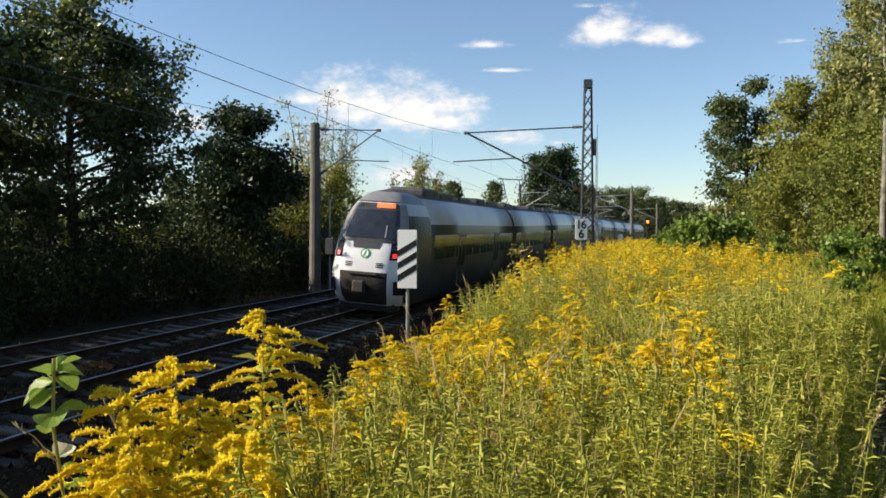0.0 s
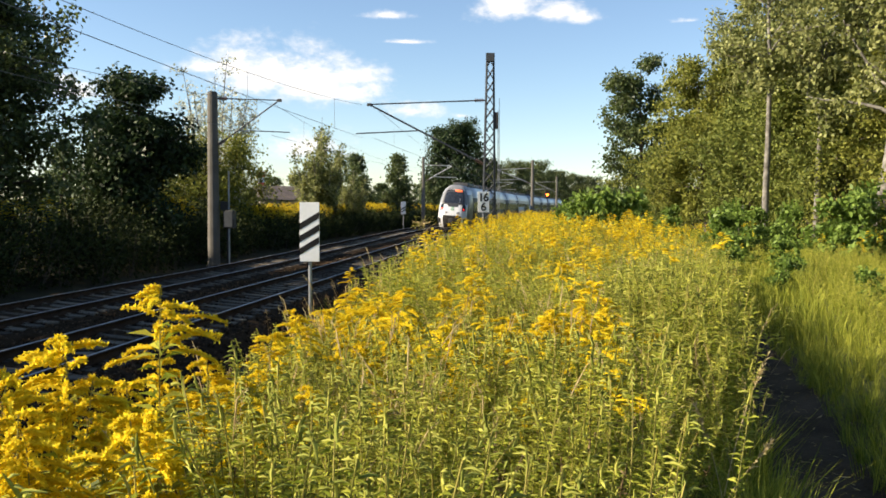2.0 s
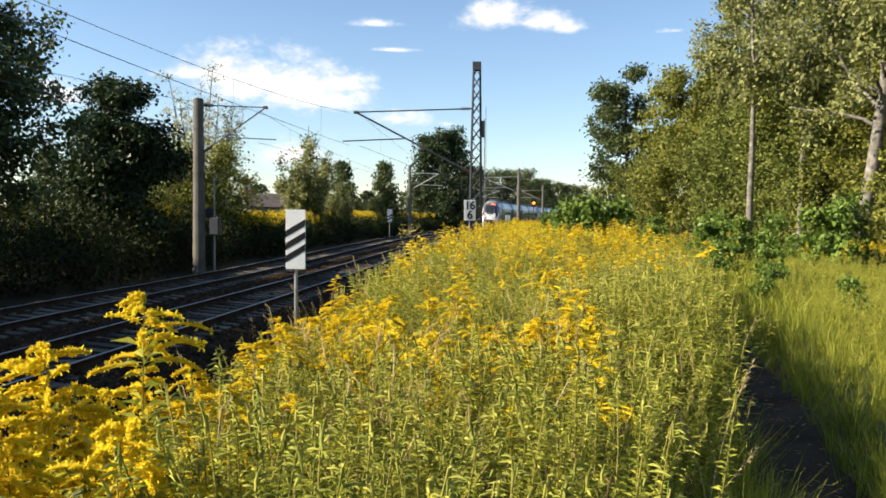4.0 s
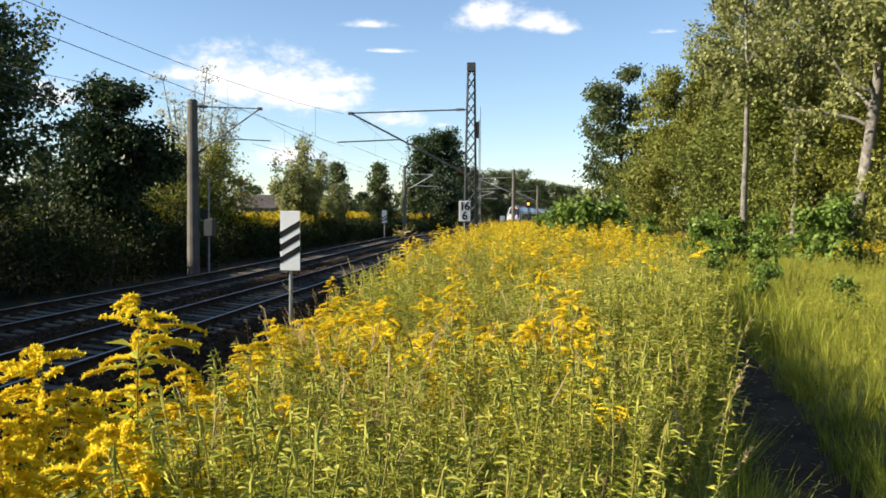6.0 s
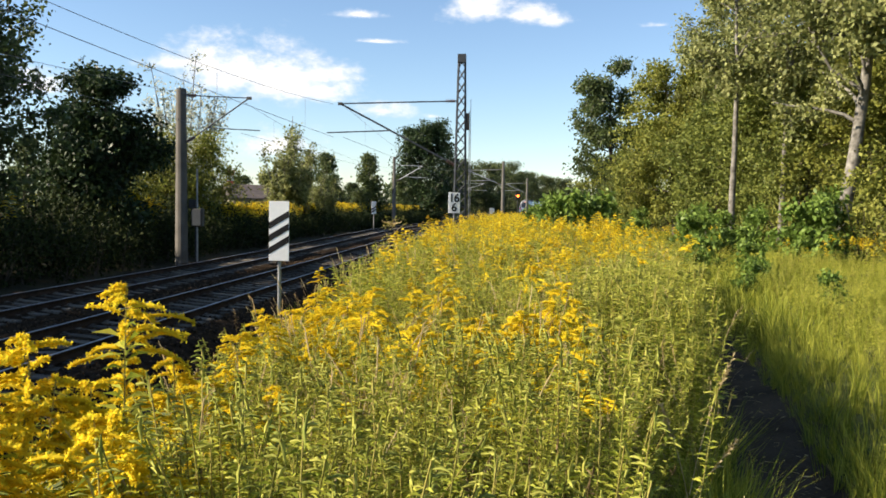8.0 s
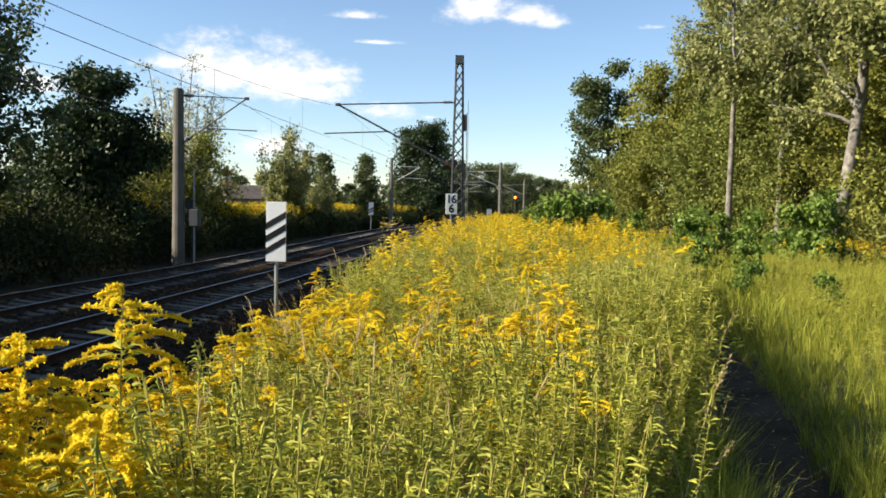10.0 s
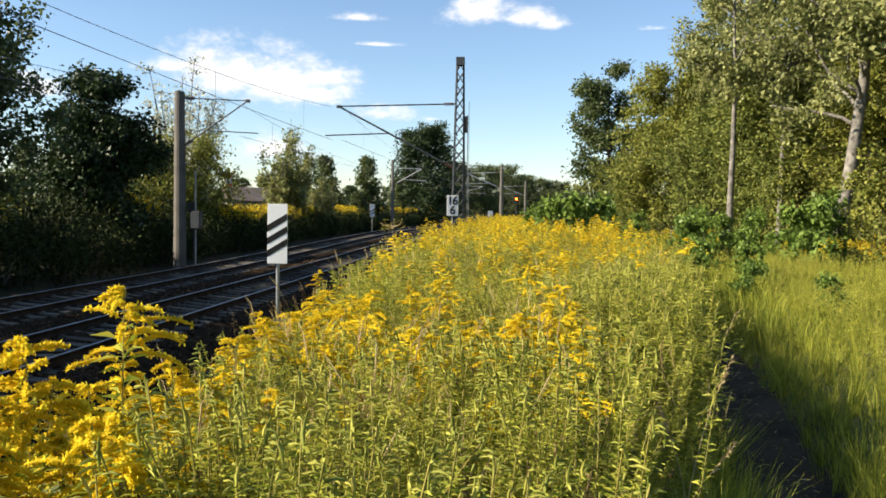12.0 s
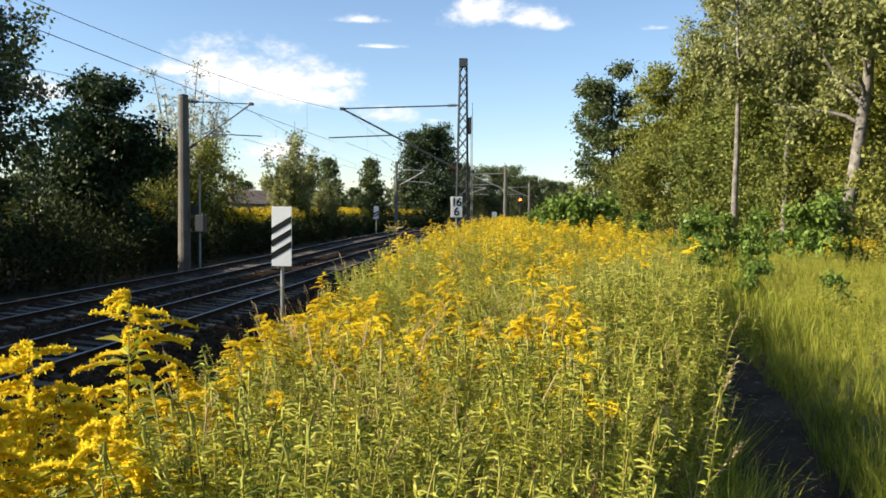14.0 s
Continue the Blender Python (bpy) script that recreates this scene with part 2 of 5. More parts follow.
def box(bm, x0, x1, y0, y1, z0, z1, bevel=0.0, m=None):
    r = bmesh.ops.create_cube(bm, size=1)
    vs = r["verts"]
    bmesh.ops.transform(bm, matrix=Matrix.LocRotScale(((x0 + x1) / 2, (y0 + y1) / 2, (z0 + z1) / 2), None, (x1 - x0, y1 - y0, z1 - z0)), verts=vs)
    if bevel:
        es = list({e for v in vs for e in v.link_edges})
        r = bmesh.ops.bevel(bm, geom=es, offset=bevel, segments=2, affect="EDGES", profile=0.5)
        vs = list({v for f in r["faces"] for v in f.verts} | {v for v in vs if v.is_valid})
    if m is not None:
        bmesh.ops.transform(bm, matrix=m, verts=vs)
    return vs


def rod(bm, a, b, r, sides=8, r2=None):
    a, b = Vector(a), Vector(b)
    d = b - a
    res = bmesh.ops.create_cone(bm, cap_ends=True, segments=sides, radius1=r, radius2=r if r2 is None else r2, depth=d.length)
    m = Matrix.Translation((a + b) / 2) @ d.to_track_quat("Z", "Y").to_matrix().to_4x4()
    bmesh.ops.transform(bm, matrix=m, verts=res["verts"])


def thing(name, m, label, category, group="", kind=""):
    e = new(name)
    e.empty_display_size = 0.2
    e.matrix_world = m
    return tagged(e, label, category, group, kind)


class Geo:
    """Collects arrays of vertices and faces of one mesh."""

    def __init__(self):
        self.V, self.F, self.I, self.n = [], [], [], 0

    def add(self, V, F, i=0):
        V, F = np.asarray(V, float), np.asarray(F, int)
        if F.shape[1] == 3:
            F = np.hstack([F, np.full((len(F), 1), -1)])
        self.V.append(V)
        self.F.append(np.where(F < 0, -1, F + self.n))
        self.I.append(np.full(len(F), i) if np.isscalar(i) else np.asarray(i))
        self.n += len(V)

    def arrays(self):
        return np.vstack(self.V), np.vstack(self.F), np.concatenate(self.I)

    def make(self, name, mats, parent=None, label="", smooth=False):
        V, F, I = self.arrays()
        return np_part(name, V, F, mats, I, parent, label, smooth)


def tube(pts, radii, sides=5):
    pts = np.asarray(pts, float)
    n = len(pts)
    t = np.gradient(pts, axis=0)
    t /= np.linalg.norm(t, axis=1)[:, None] + 1e-9
    ref = np.array([0.0, 0.0, 1.0]) if abs(t[0][2]) < 0.9 else np.array([1.0, 0.0, 0.0])
    a = np.cross(t, ref)
    a /= np.linalg.norm(a, axis=1)[:, None] + 1e-9
    b = np.cross(t, a)
    ang = np.linspace(0, 2 * math.pi, sides, endpoint=False)
    ring = np.cos(ang)[None, :, None] * a[:, None, :] + np.sin(ang)[None, :, None] * b[:, None, :]
    V = (pts[:, None, :] + ring * np.asarray(radii)[:, None, None]).reshape(-1, 3)
    i, j = np.meshgrid(np.arange(n - 1), np.arange(sides), indexing="ij")
    k = (j + 1) % sides
    F = np.stack([i * sides + j, i * sides + k, (i + 1) * sides + k, (i + 1) * sides + j], -1).reshape(-1, 4)
    return V, F


def leaves(P, D, length, width, rng, droop=0.0):
    """Folded leaf blades at P pointing along D: one quad each."""
    n = len(P)
    D = D / (np.linalg.norm(D, axis=1)[:, None] + 1e-9)
    S = np.cross(D, rng.normal(size=(n, 3)))
    S /= np.linalg.norm(S, axis=1)[:, None] + 1e-9
    Nn = np.cross(D, S)
    length = np.broadcast_to(length, n)[:, None]
    width = np.broadcast_to(width, n)[:, None]
    mid = P + D * length * 0.45
    up = Nn * width * 0.25
    V = np.stack([P, mid + S * width * 0.5 + up, P + D * length - np.array([0, 0, 1.0]) * length * droop, mid - S * width * 0.5 + up], 1).reshape(-1, 3)
    F = np.arange(4 * n).reshape(-1, 4)
    return V, F


# ---- the line of the railway: an arc that bends to the right ----
RAD = 1570.0
HEAD0 = radians(14.54)
DIR0, RIGHT0 = np.array([math.sin(HEAD0), math.cos(HEAD0)]), np.array([math.cos(HEAD0), -math.sin(HEAD0)])
ORIGIN = np.array([-9.24, -0.19])
CENTRE = ORIGIN + RAD * RIGHT0


def on_line(s, u):
    """The plan point s metres along the near track and u metres to its right, and the heading there."""
    h = HEAD0 + s / RAD
    right = np.array([math.cos(h), -math.sin(h)])
    p = CENTRE - right * (RAD - u)
    return p[0], p[1], h


def off_line(x, y):
    """s and u of plan points (arrays)."""
    dx, dy = np.asarray(x) - CENTRE[0], np.asarray(y) - CENTRE[1]
    u = RAD - np.hypot(dx, dy)
    h = np.arctan2(dy, -dx)
    return (h - HEAD0) * RAD, u


CANT = 0.10 / 1.5
FAR_U = -4.5
S0, S1 = -60.0, 420.0


def grade(s):
    """The line rises a little after the near mast."""
    return 0.6 * smooth01((np.asarray(s, float) - 30.0) / 60.0)


def smooth01(t):
    t = np.clip(t, 0, 1)
    return t * t * (3 - 2 * t)


def ground_z(x, y):
    s, u = off_line(x, y)
    z = np.full(np.shape(u), -0.8)
    z = z + 1.9 * smooth01((u - 3.7) / 2.8)
    z = z + 0.5 * smooth01((-8.0 - u) / 5.0) + grade(s) * (1 - smooth01((u - 2.5) / 3.0))
    z = z - 0.20 * np.exp(-((u - path_u(s)) / 0.5) ** 2)
    z = z + 0.06 * np.sin(x * 0.9 + 1.3) * np.sin(y * 0.7) * smooth01((u - 5) / 2)
    return z


def path_u(s):
    return 10.72 + 0.155 * (np.asarray(s).clip(0, 19) - 8.0)


def gz(x, y):
    return float(ground_z(np.array([x]), np.array([y]))[0])


# ---- ground ----
def build_ground():
    ss = np.concatenate([np.linspace(-900, -60, 12), np.arange(-50, 60, 0.8), np.arange(60, 200, 5), np.linspace(210, 2200, 24)])
    uu = np.concatenate([-np.geomspace(1200, 20, 14), np.arange(-16, 2, 1.0), np.arange(2, 16, 0.35), np.arange(16, 30, 1.0), np.geomspace(32, 700, 14)])
    g = Geo()
    h = HEAD0 + ss / RAD
    X = CENTRE[0] - np.cos(h)[:, None] * (RAD - uu)[None, :]
    Y = CENTRE[1] + np.sin(h)[:, None] * (RAD - uu)[None, :]
    Z = ground_z(X, Y)
    V = np.stack([X, Y, Z], -1).reshape(-1, 3)
    n, m = len(ss), len(uu)
    i, j = np.meshgrid(np.arange(n - 1), np.arange(m - 1), indexing="ij")
    F = np.stack([i * m + j, i * m + j + 1, (i + 1) * m + j + 1, (i + 1) * m + j], -1).reshape(-1, 4)
    uc, sc = (uu[:-1] + uu[1:]) / 2, (ss[:-1] + ss[1:]) / 2
    U, S = np.meshgrid(uc, sc)
    idx = np.where(U < 5.0, 0, 1)
    idx = np.where((np.abs(U - path_u(S)) < 0.5) & (S < 15), 2, idx)
    g.add(V, F, idx.ravel())
    ob = g.make("ground", [EARTH, MEADOW, PATHSOIL], smooth=True)
    tagged(ob, "earth and meadow ground with a trodden dirt path", "ground", kind="structure")


def swept(profile, ss, u0, closed=True, tilt=CANT):
    """A cross-section (u, z) carried along the line, canted to the inside of the bend."""
    V = []
    for s in ss:
        x, y, h = on_line(s, u0)
        for du, z in profile:
            V.append((x + du * math.cos(h), y - du * math.sin(h), z - du * tilt + float(grade(s))))
    n, m = len(ss), len(profile)
    F = []
    for i in range(n - 1):
        for j in range(m if closed else m - 1):
            k = (j + 1) % m
            F.append((i * m + j, i * m + k, (i + 1) * m + k, (i + 1) * m + j))
    return np.array(V), np.array(F)


def build_track(u0, label):
    track = thing("railway_track", Matrix(), label, "railway track", "railway tracks", "structure")
    ss = np.concatenate([np.arange(S0, 60, 2.0), np.arange(60, S1, 4.0)])
    prof = [(-0.03, 0.0), (0.03, 0.0), (0.036, -0.012), (0.036, -0.035), (0.010, -0.05), (0.010, -0.13), (0.07, -0.15), (0.07, -0.172),
            (-0.07, -0.172), (-0.07, -0.15), (-0.010, -0.13), (-0.010, -0.05), (-0.036, -0.035), (-0.036, -0.012)]
    for side in (-0.75, 0.75):
        g = Geo()
        V, F = swept([(side + a, b) for a, b in prof], ss, u0)
        idx = np.tile(np.array([0] + [1] * (len(prof) - 1)), len(ss) - 1)
        g.add(V, F, idx)
        g.make("rail", [RAILTOP, RAILSIDE], track, "steel rail with a shiny running face")
    # ballast bed
    g = Geo()
    rng = np.random.default_rng(5)
    bs = np.concatenate([np.arange(-20, 70, 0.35), np.arange(70, S1, 3.0)])
    pu = np.array([-2.9, -2.5, -2.1, -1.75, -1.5, -1.25, -1.0, -0.75, -0.5, -0.2, 0.2, 0.5, 0.75, 1.0, 1.25, 1.5, 1.75, 2.1, 2.5, 2.9])
    pz = np.interp(np.abs(pu), [0, 1.3, 1.75, 2.9], [-0.205, -0.20, -0.24, -0.86])
    V, F = swept(list(zip(pu, pz)), bs, u0, closed=False)
    V[:, 2] += rng.normal(0, 0.026, len(V))
    g.add(V, F)
    g.make("ballast_bed", [BALLAST], track, "dark brown crushed stone bed")
    # sleepers
    bm = bmesh.new()
    box(bm, -1.3, 1.3, -0.13, 0.13, -0.22, 0.0, 0.02)
    for x in (-0.75, 0.75):
        for dx in (-0.13, 0.13):
            box(bm, x + dx - 0.035, x + dx + 0.035, -0.07, 0.07, -0.01, 0.03, 0.0)
    first = None
    n = 0
    for i in range(150):
        s = 4 + 0.6 * i
        x, y, h = on_line(s, u0)
        m = pose(x, y, -0.172 + float(grade(s)), 0, math.degrees(math.atan(CANT)), -math.degrees(h))
        if first is None:
            first = part("sleeper", bm, CONCRETE, track, "weathered concrete sleeper")
            ob = first
        else:
            ob = new("sleeper", first.data)
            ob.parent = track
        ob.matrix_local = m
    me = first.data
    co = np.array([v.co[:] for v in me.vertices])
    fs = np.array([list(p.vertices) + [-1] * (4 - len(p.vertices)) for p in me.polygons if len(p.vertices) <= 4])
    g = Geo()
    for s in list(np.arange(-20, 4, 0.6)) + list(np.arange(94, 200, 0.6)):
        x, y, h = on_line(s, u0)
        m = np.array(pose(x, y, -0.172 + float(grade(s)), 0, math.degrees(math.atan(CANT)), -math.degrees(h)))
        g.add(co @ m[:3, :3].T + m[:3, 3], fs)
    tagged(g.make("far_sleepers", [CONCRETE], track), kind="stuff")
    return track


def build_stones():
    """Loose crushed stone on the shoulders and between the rails."""
    rng = np.random.default_rng(11)
    n = 22000
    s = 6 + 44 * rng.random(n) ** 1.4
    u = np.concatenate([rng.uniform(-3.0, 3.2, n // 2), rng.uniform(-7.2, 3.6, n - n // 2)])
    base = np.array([(1, 0, 0), (-1, 0, 0), (0, 1, 0), (0, -1, 0), (0, 0, 1), (0, 0, -1)], float)
    faces = np.array([(0, 2, 4), (2, 1, 4), (1, 3, 4), (3, 0, 4), (2, 0, 5), (1, 2, 5), (3, 1, 5), (0, 3, 5)])
    rel = np.where(u < -2.25, u - FAR_U, u)
    z = np.interp(np.abs(rel), [0, 1.3, 1.75, 2.9], [-0.21, -0.20, -0.24, -0.84]) - np.clip(rel, -2.9, 2.9) * CANT + grade(s)
    size = rng.uniform(0.018, 0.045, n)
    h = HEAD0 + s / RAD
    x = CENTRE[0] - np.cos(h) * (RAD - u)
    y = CENTRE[1] + np.sin(h) * (RAD - u)
    B = base[None] * size[:, None, None] * rng.uniform(0.55, 1.3, (n, 6, 1)) + rng.normal(0, 0.25, (n, 6, 3)) * size[:, None, None]
    V = (B + np.stack([x, y, z + size * 0.3], -1)[:, None, :]).reshape(-1, 3)
    F = (faces[None] + 6 * np.arange(n)[:, None, None]).reshape(-1, 3)
    g = Geo()
    g.add(V, F)
    tagged(g.make("ballast_stones", [STONE]), "loose rusty brown crushed ballast stones along the tracks", "gravel", kind="stuff")


# ---- overhead line ----
def lattice_mast(x, y, height, turn, w0, w1, label):
    t = thing("lattice_mast", pose(x, y, gz(x, y) - 0.3, 0, 0, turn), label, "catenary mast", "overhead line masts")
    n = 15
    hw = lambda k: w0 + (w1 - w0) * k / n
    for sx in (-1, 1):
        for sy in (-1, 1):
            bm = bmesh.new()
            a, b = hw(0) / 2, hw(n) / 2
            for (dx, dy) in ((0.0, 0.03), (0.03, 0.0)):
                rod(bm, (sx * (a - dx), sy * (a * 0.6 - dy), 0), (sx * (b - dx), sy * (b * 0.6 - dy), height), 0.035, 4)
            part("corner_angle", bm, STEEL, t)
    for k in range(n):
        z0, z1 = height * k / n, height * (k + 1) / n
        a, b = hw(k) / 2, hw(k + 1) / 2
        for sy in (-1, 1):
            bm = bmesh.new()
            rod(bm, (-a, sy * a * 0.6, z0), (b, sy * b * 0.6, z1), 0.022, 4)
            rod(bm, (a, sy * a * 0.6, z0), (-b, sy * b * 0.6, z1), 0.022, 4)
            part("lattice_brace", bm, STEEL, t)
        for sx in (-1, 1):
            bm = bmesh.new()
            rod(bm, (sx * a, -a * 0.6, z0), (sx * b, b * 0.6, z1), 0.018, 4)
            part("side_brace", bm, STEEL, t)
    bm = bmesh.new()
    box(bm, -w1 * 0.6, w1 * 0.6, -w1 * 0.45, w1 * 0.45, height - 0.35, height + 0.06, 0.01)
    part("cap_plate", bm, STEEL, t)
    bm = bmesh.new()
    box(bm, -0.7, 0.7, -0.6, 0.6, -0.5, 0.35, 0.04)
    part("footing", bm, POLECON, t, "concrete footing")
    return t


def cantilever(x, y, turn, z_low, z_top, reach, steady_out, z_steady, label, thick=0.035, tubes=None):
    """Tube cantilever; local x points from the mast over the track."""
    tubes = tubes or STEEL
    t = thing("cantilever", pose(x, y, 0, 0, 0, turn), label, "cantilever", "catenary cantilevers")
    bm = bmesh.new()
    rod(bm, (0.2, 0, z_low), (reach, 0, z_top), thick)
    part("diagonal_tube", bm, tubes, t)
    bm = bmesh.new()
    rod(bm, (0.2, 0, z_top + 0.15), (reach, 0, z_top + 0.02), thick * 0.75)
    part("top_tube", bm, tubes, t)
    f = (z_steady - z_low) / (z_top - z_low)
    jx = 0.2 + (reach - 0.2) * f
    bm = bmesh.new()
    rod(bm, (jx, 0, z_steady), (steady_out, 0, z_steady - 0.12), thick * 0.7)
    part("steady_arm", bm, tubes, t)
    for z, zz in ((z_low, z_top), (z_top + 0.15, z_top + 0.1)):
        bm = bmesh.new()
        d = Vector((reach - 0.2, 0, zz - z)).normalized()
        for k in range(5):
            c = Vector((0.2, 0, z)) + d * (0.15 + 0.09 * k)
            rod(bm, c - d * 0.02, c + d * 0.02, 0.085, 10)
        part("insulator", bm, PORCELAIN, t)
    bm = bmesh.new()
    box(bm, reach - 0.08, reach + 0.14, -0.05, 0.05, z_top - 0.06, z_top + 0.08, 0.01)
    part("wire_clamp", bm, DARKSTEEL, t)
    return t


def concrete_mast(x, y, height, r0, r1, label, material=POLECON):
    z = gz(x, y)
    t = thing("concrete_mast", pose(x, y, z - 0.2), label, "catenary mast", "overhead line masts")
    bm = bmesh.new()
    rod(bm, (0, 0, 0), (0, 0, height - z + 0.2), r0, 14, r1)
    part("shaft", bm, material, t)
    bm = bmesh.new()
    rod(bm, (0, 0, height - z + 0.2), (0, 0, height - z + 0.24), r1 * 0.9, 14)
    part("cap", bm, DARKSTEEL, t)
    bm = bmesh.new()
    rod(bm, (0, 0, -0.3), (0, 0, 0.3), r0 * 1.7, 12)
    part("footing", bm, POLECON, t)
    return t


def at(az, d):
    return d * math.sin(radians(az)), d * math.cos(radians(az))


def wire(name, pts, r, label, group):
    V, F = tube(pts, [r] * len(pts), 5)
    g = Geo()
    g.add(V, F)
    return tagged(g.make(name, [WIRE]), label, "overhead wire", group, "structure")


def build_catenary(u0, s_sup, z_mess, z_cont, sag):
    for a, b in zip(s_sup[:-1], s_sup[1:]):
        n = 24
        mess, cont = [], []
        for k in range(n + 1):
            f = k / n
            x, y, h = on_line(a + (b - a) * f, u0 + 0.25 * math.cos(math.pi * f))
            mess.append((x, y, z_mess - sag * 4 * f * (1 - f)))
            cont.append((x, y, z_cont - 0.05 * 4 * f * (1 - f)))
        w = wire("messenger_wire", mess, 0.008, "sagging bronze messenger wire over the track", "overhead wires")
        wire("contact_wire", cont, 0.0095, "taut copper contact wire over the track", "overhead wires")
        for k in range(2, n - 1, 4):
            g = Geo()
            g.add(*tube([mess[k], cont[k]], [0.005, 0.005], 4))
            ob = g.make("dropper", [WIRE], w)


def build_overhead():
    # near pair of masts
    mx, my = at(11.35, 39.6)
    s, u = [float(v) for v in off_line(mx, my)]
    h = math.degrees(HEAD0 + s / RAD)
    m = lattice_mast(mx, my, 10.1 - gz(mx, my) + 0.3, -h, 0.66, 0.34, "tall dark steel lattice catenary mast beside the meadow")
    cantilever(mx, my, 180 - h, 4.75, 7.75, 6.0, 6.7, 6.45, "dark tubular cantilever carried by the lattice mast", 0.045)
    bm = bmesh.new()
    box(bm, 0.2, 0.42, -0.12, 0.12, 6.5, 7.3, 0.03)
    tagged(part("tension_gear", bm, DARKSTEEL), "dark wire tensioning gear on the lattice mast", "fitting").matrix_world = pose(mx, my, 0, 0, 0, -h)
    bm = bmesh.new()
    rod(bm, (0.45, 0, 0.3), (0.40, 0, 6.6), 0.02, 6)
    rod(bm, (0.52, 0, 0.3), (0.46, 0, 7.2), 0.012, 6)
    tagged(part("down_rod", bm, GALV), "galvanised earthing rod down the lattice mast", "rod").matrix_world = pose(mx, my, 0.8, 0, 0, -h)
    px, py = at(-7.85, 41.0)
    s2, u2 = [float(v) for v in off_line(px, py)]
    h2 = math.degrees(HEAD0 + s2 / RAD)
    concrete_mast(px, py, 8.18, 0.31, 0.235, "grey round concrete catenary mast behind the far track")
    cantilever(px, py, -h2, 5.6, 7.75, 3.35, 3.9, 6.35, "tubular cantilever with brown insulators on the concrete mast", 0.035)
    bm = bmesh.new()
    rod(bm, (0.75, 0.1, -0.3), (0.75, 0.1, 4.4), 0.05, 8)
    tagged(part("thin_post", bm, GALV), "thin galvanised post beside the concrete mast", "post").matrix_world = pose(px, py, 0, 0, 0, -h2)
    cab = thing("trackside_cabinet", pose(px + 0.78, py - 0.12, gz(px, py), 0, 0, -h2), "dark grey metal switch cabinet on a post beside the mast", "cabinet")
    zc = 1.6 - gz(px, py)
    bm = bmesh.new()
    box(bm, -0.26, 0.26, -0.2, 0.2, zc, zc + 0.86, 0.03)
    part("body", bm, DARKSTEEL, cab)
    bm = bmesh.new()
    box(bm, -0.22, 0.22, -0.216, -0.2, zc + 0.05, zc + 0.81, 0.004)
    part("door", bm, STEEL, cab)
    bm = bmesh.new()
    box(bm, -0.42, -0.05, -0.15, 0.15, zc + 0.87, zc + 1.3, 0.02)
    part("terminal_box", bm, DARKSTEEL, cab)
    bm = bmesh.new()
    rod(bm, (-0.1, 0, -0.1), (-0.1, 0, zc), 0.06, 8)
    part("leg", bm, DARKSTEEL, cab)
    build_catenary(0.0, [s - 62, s, s + 66, s + 126, s + 190], 7.75, 6.12, 1.25)
    build_catenary(FAR_U, [s2 - 62, s2, s2 + 60, s2 + 124, s2 + 190], 7.66, 6.1, 1.32)
    # masts further down the line
    for az, d, side, top in ((6.66, 100.0, 1, 8.8), (14.4, 108.0, -1, 8.9), (16.1, 165.0, -1, 8.9), (11.0, 168.0, 1, 8.6)):
        x, y = at(az, d)
        ss, uu = [float(v) for v in off_line(x, y)]
        hh = math.degrees(HEAD0 + ss / RAD)
        concrete_mast(x, y, top, 0.26, 0.18, "pale concrete catenary mast further down the line")
        tu = FAR_U if side > 0 else 0.0
        reach = abs(uu - tu)
        cantilever(x, y, (-hh if side > 0 else 180 - hh), 5.8, 7.7, max(reach, 2.0), max(reach, 2.0) + 0.6, 6.4, "tubular cantilever on a concrete mast down the line", 0.06, GALV)


# ---- signs ----
def text_part(name, s, size, m, material, parent):
    cu = bpy.data.curves.new(name, "FONT")
    cu.body, cu.size, cu.align_x, cu.align_y, cu.extrude = s, size, "CENTER", "CENTER", 0.002
    cu.space_character, cu.offset = 0.86, 0.012
    ob = new(name, cu)
    cu.materials.append(material)
    bpy.context.view_layer.update()
    me = bpy.data.meshes.new_from_object(ob.evaluated_get(bpy.context.evaluated_depsgraph_get()))
    bpy.data.objects.remove(ob)
    o2 = new(name, me)
    o2.parent = parent
    o2.matrix_local = m
    return o2


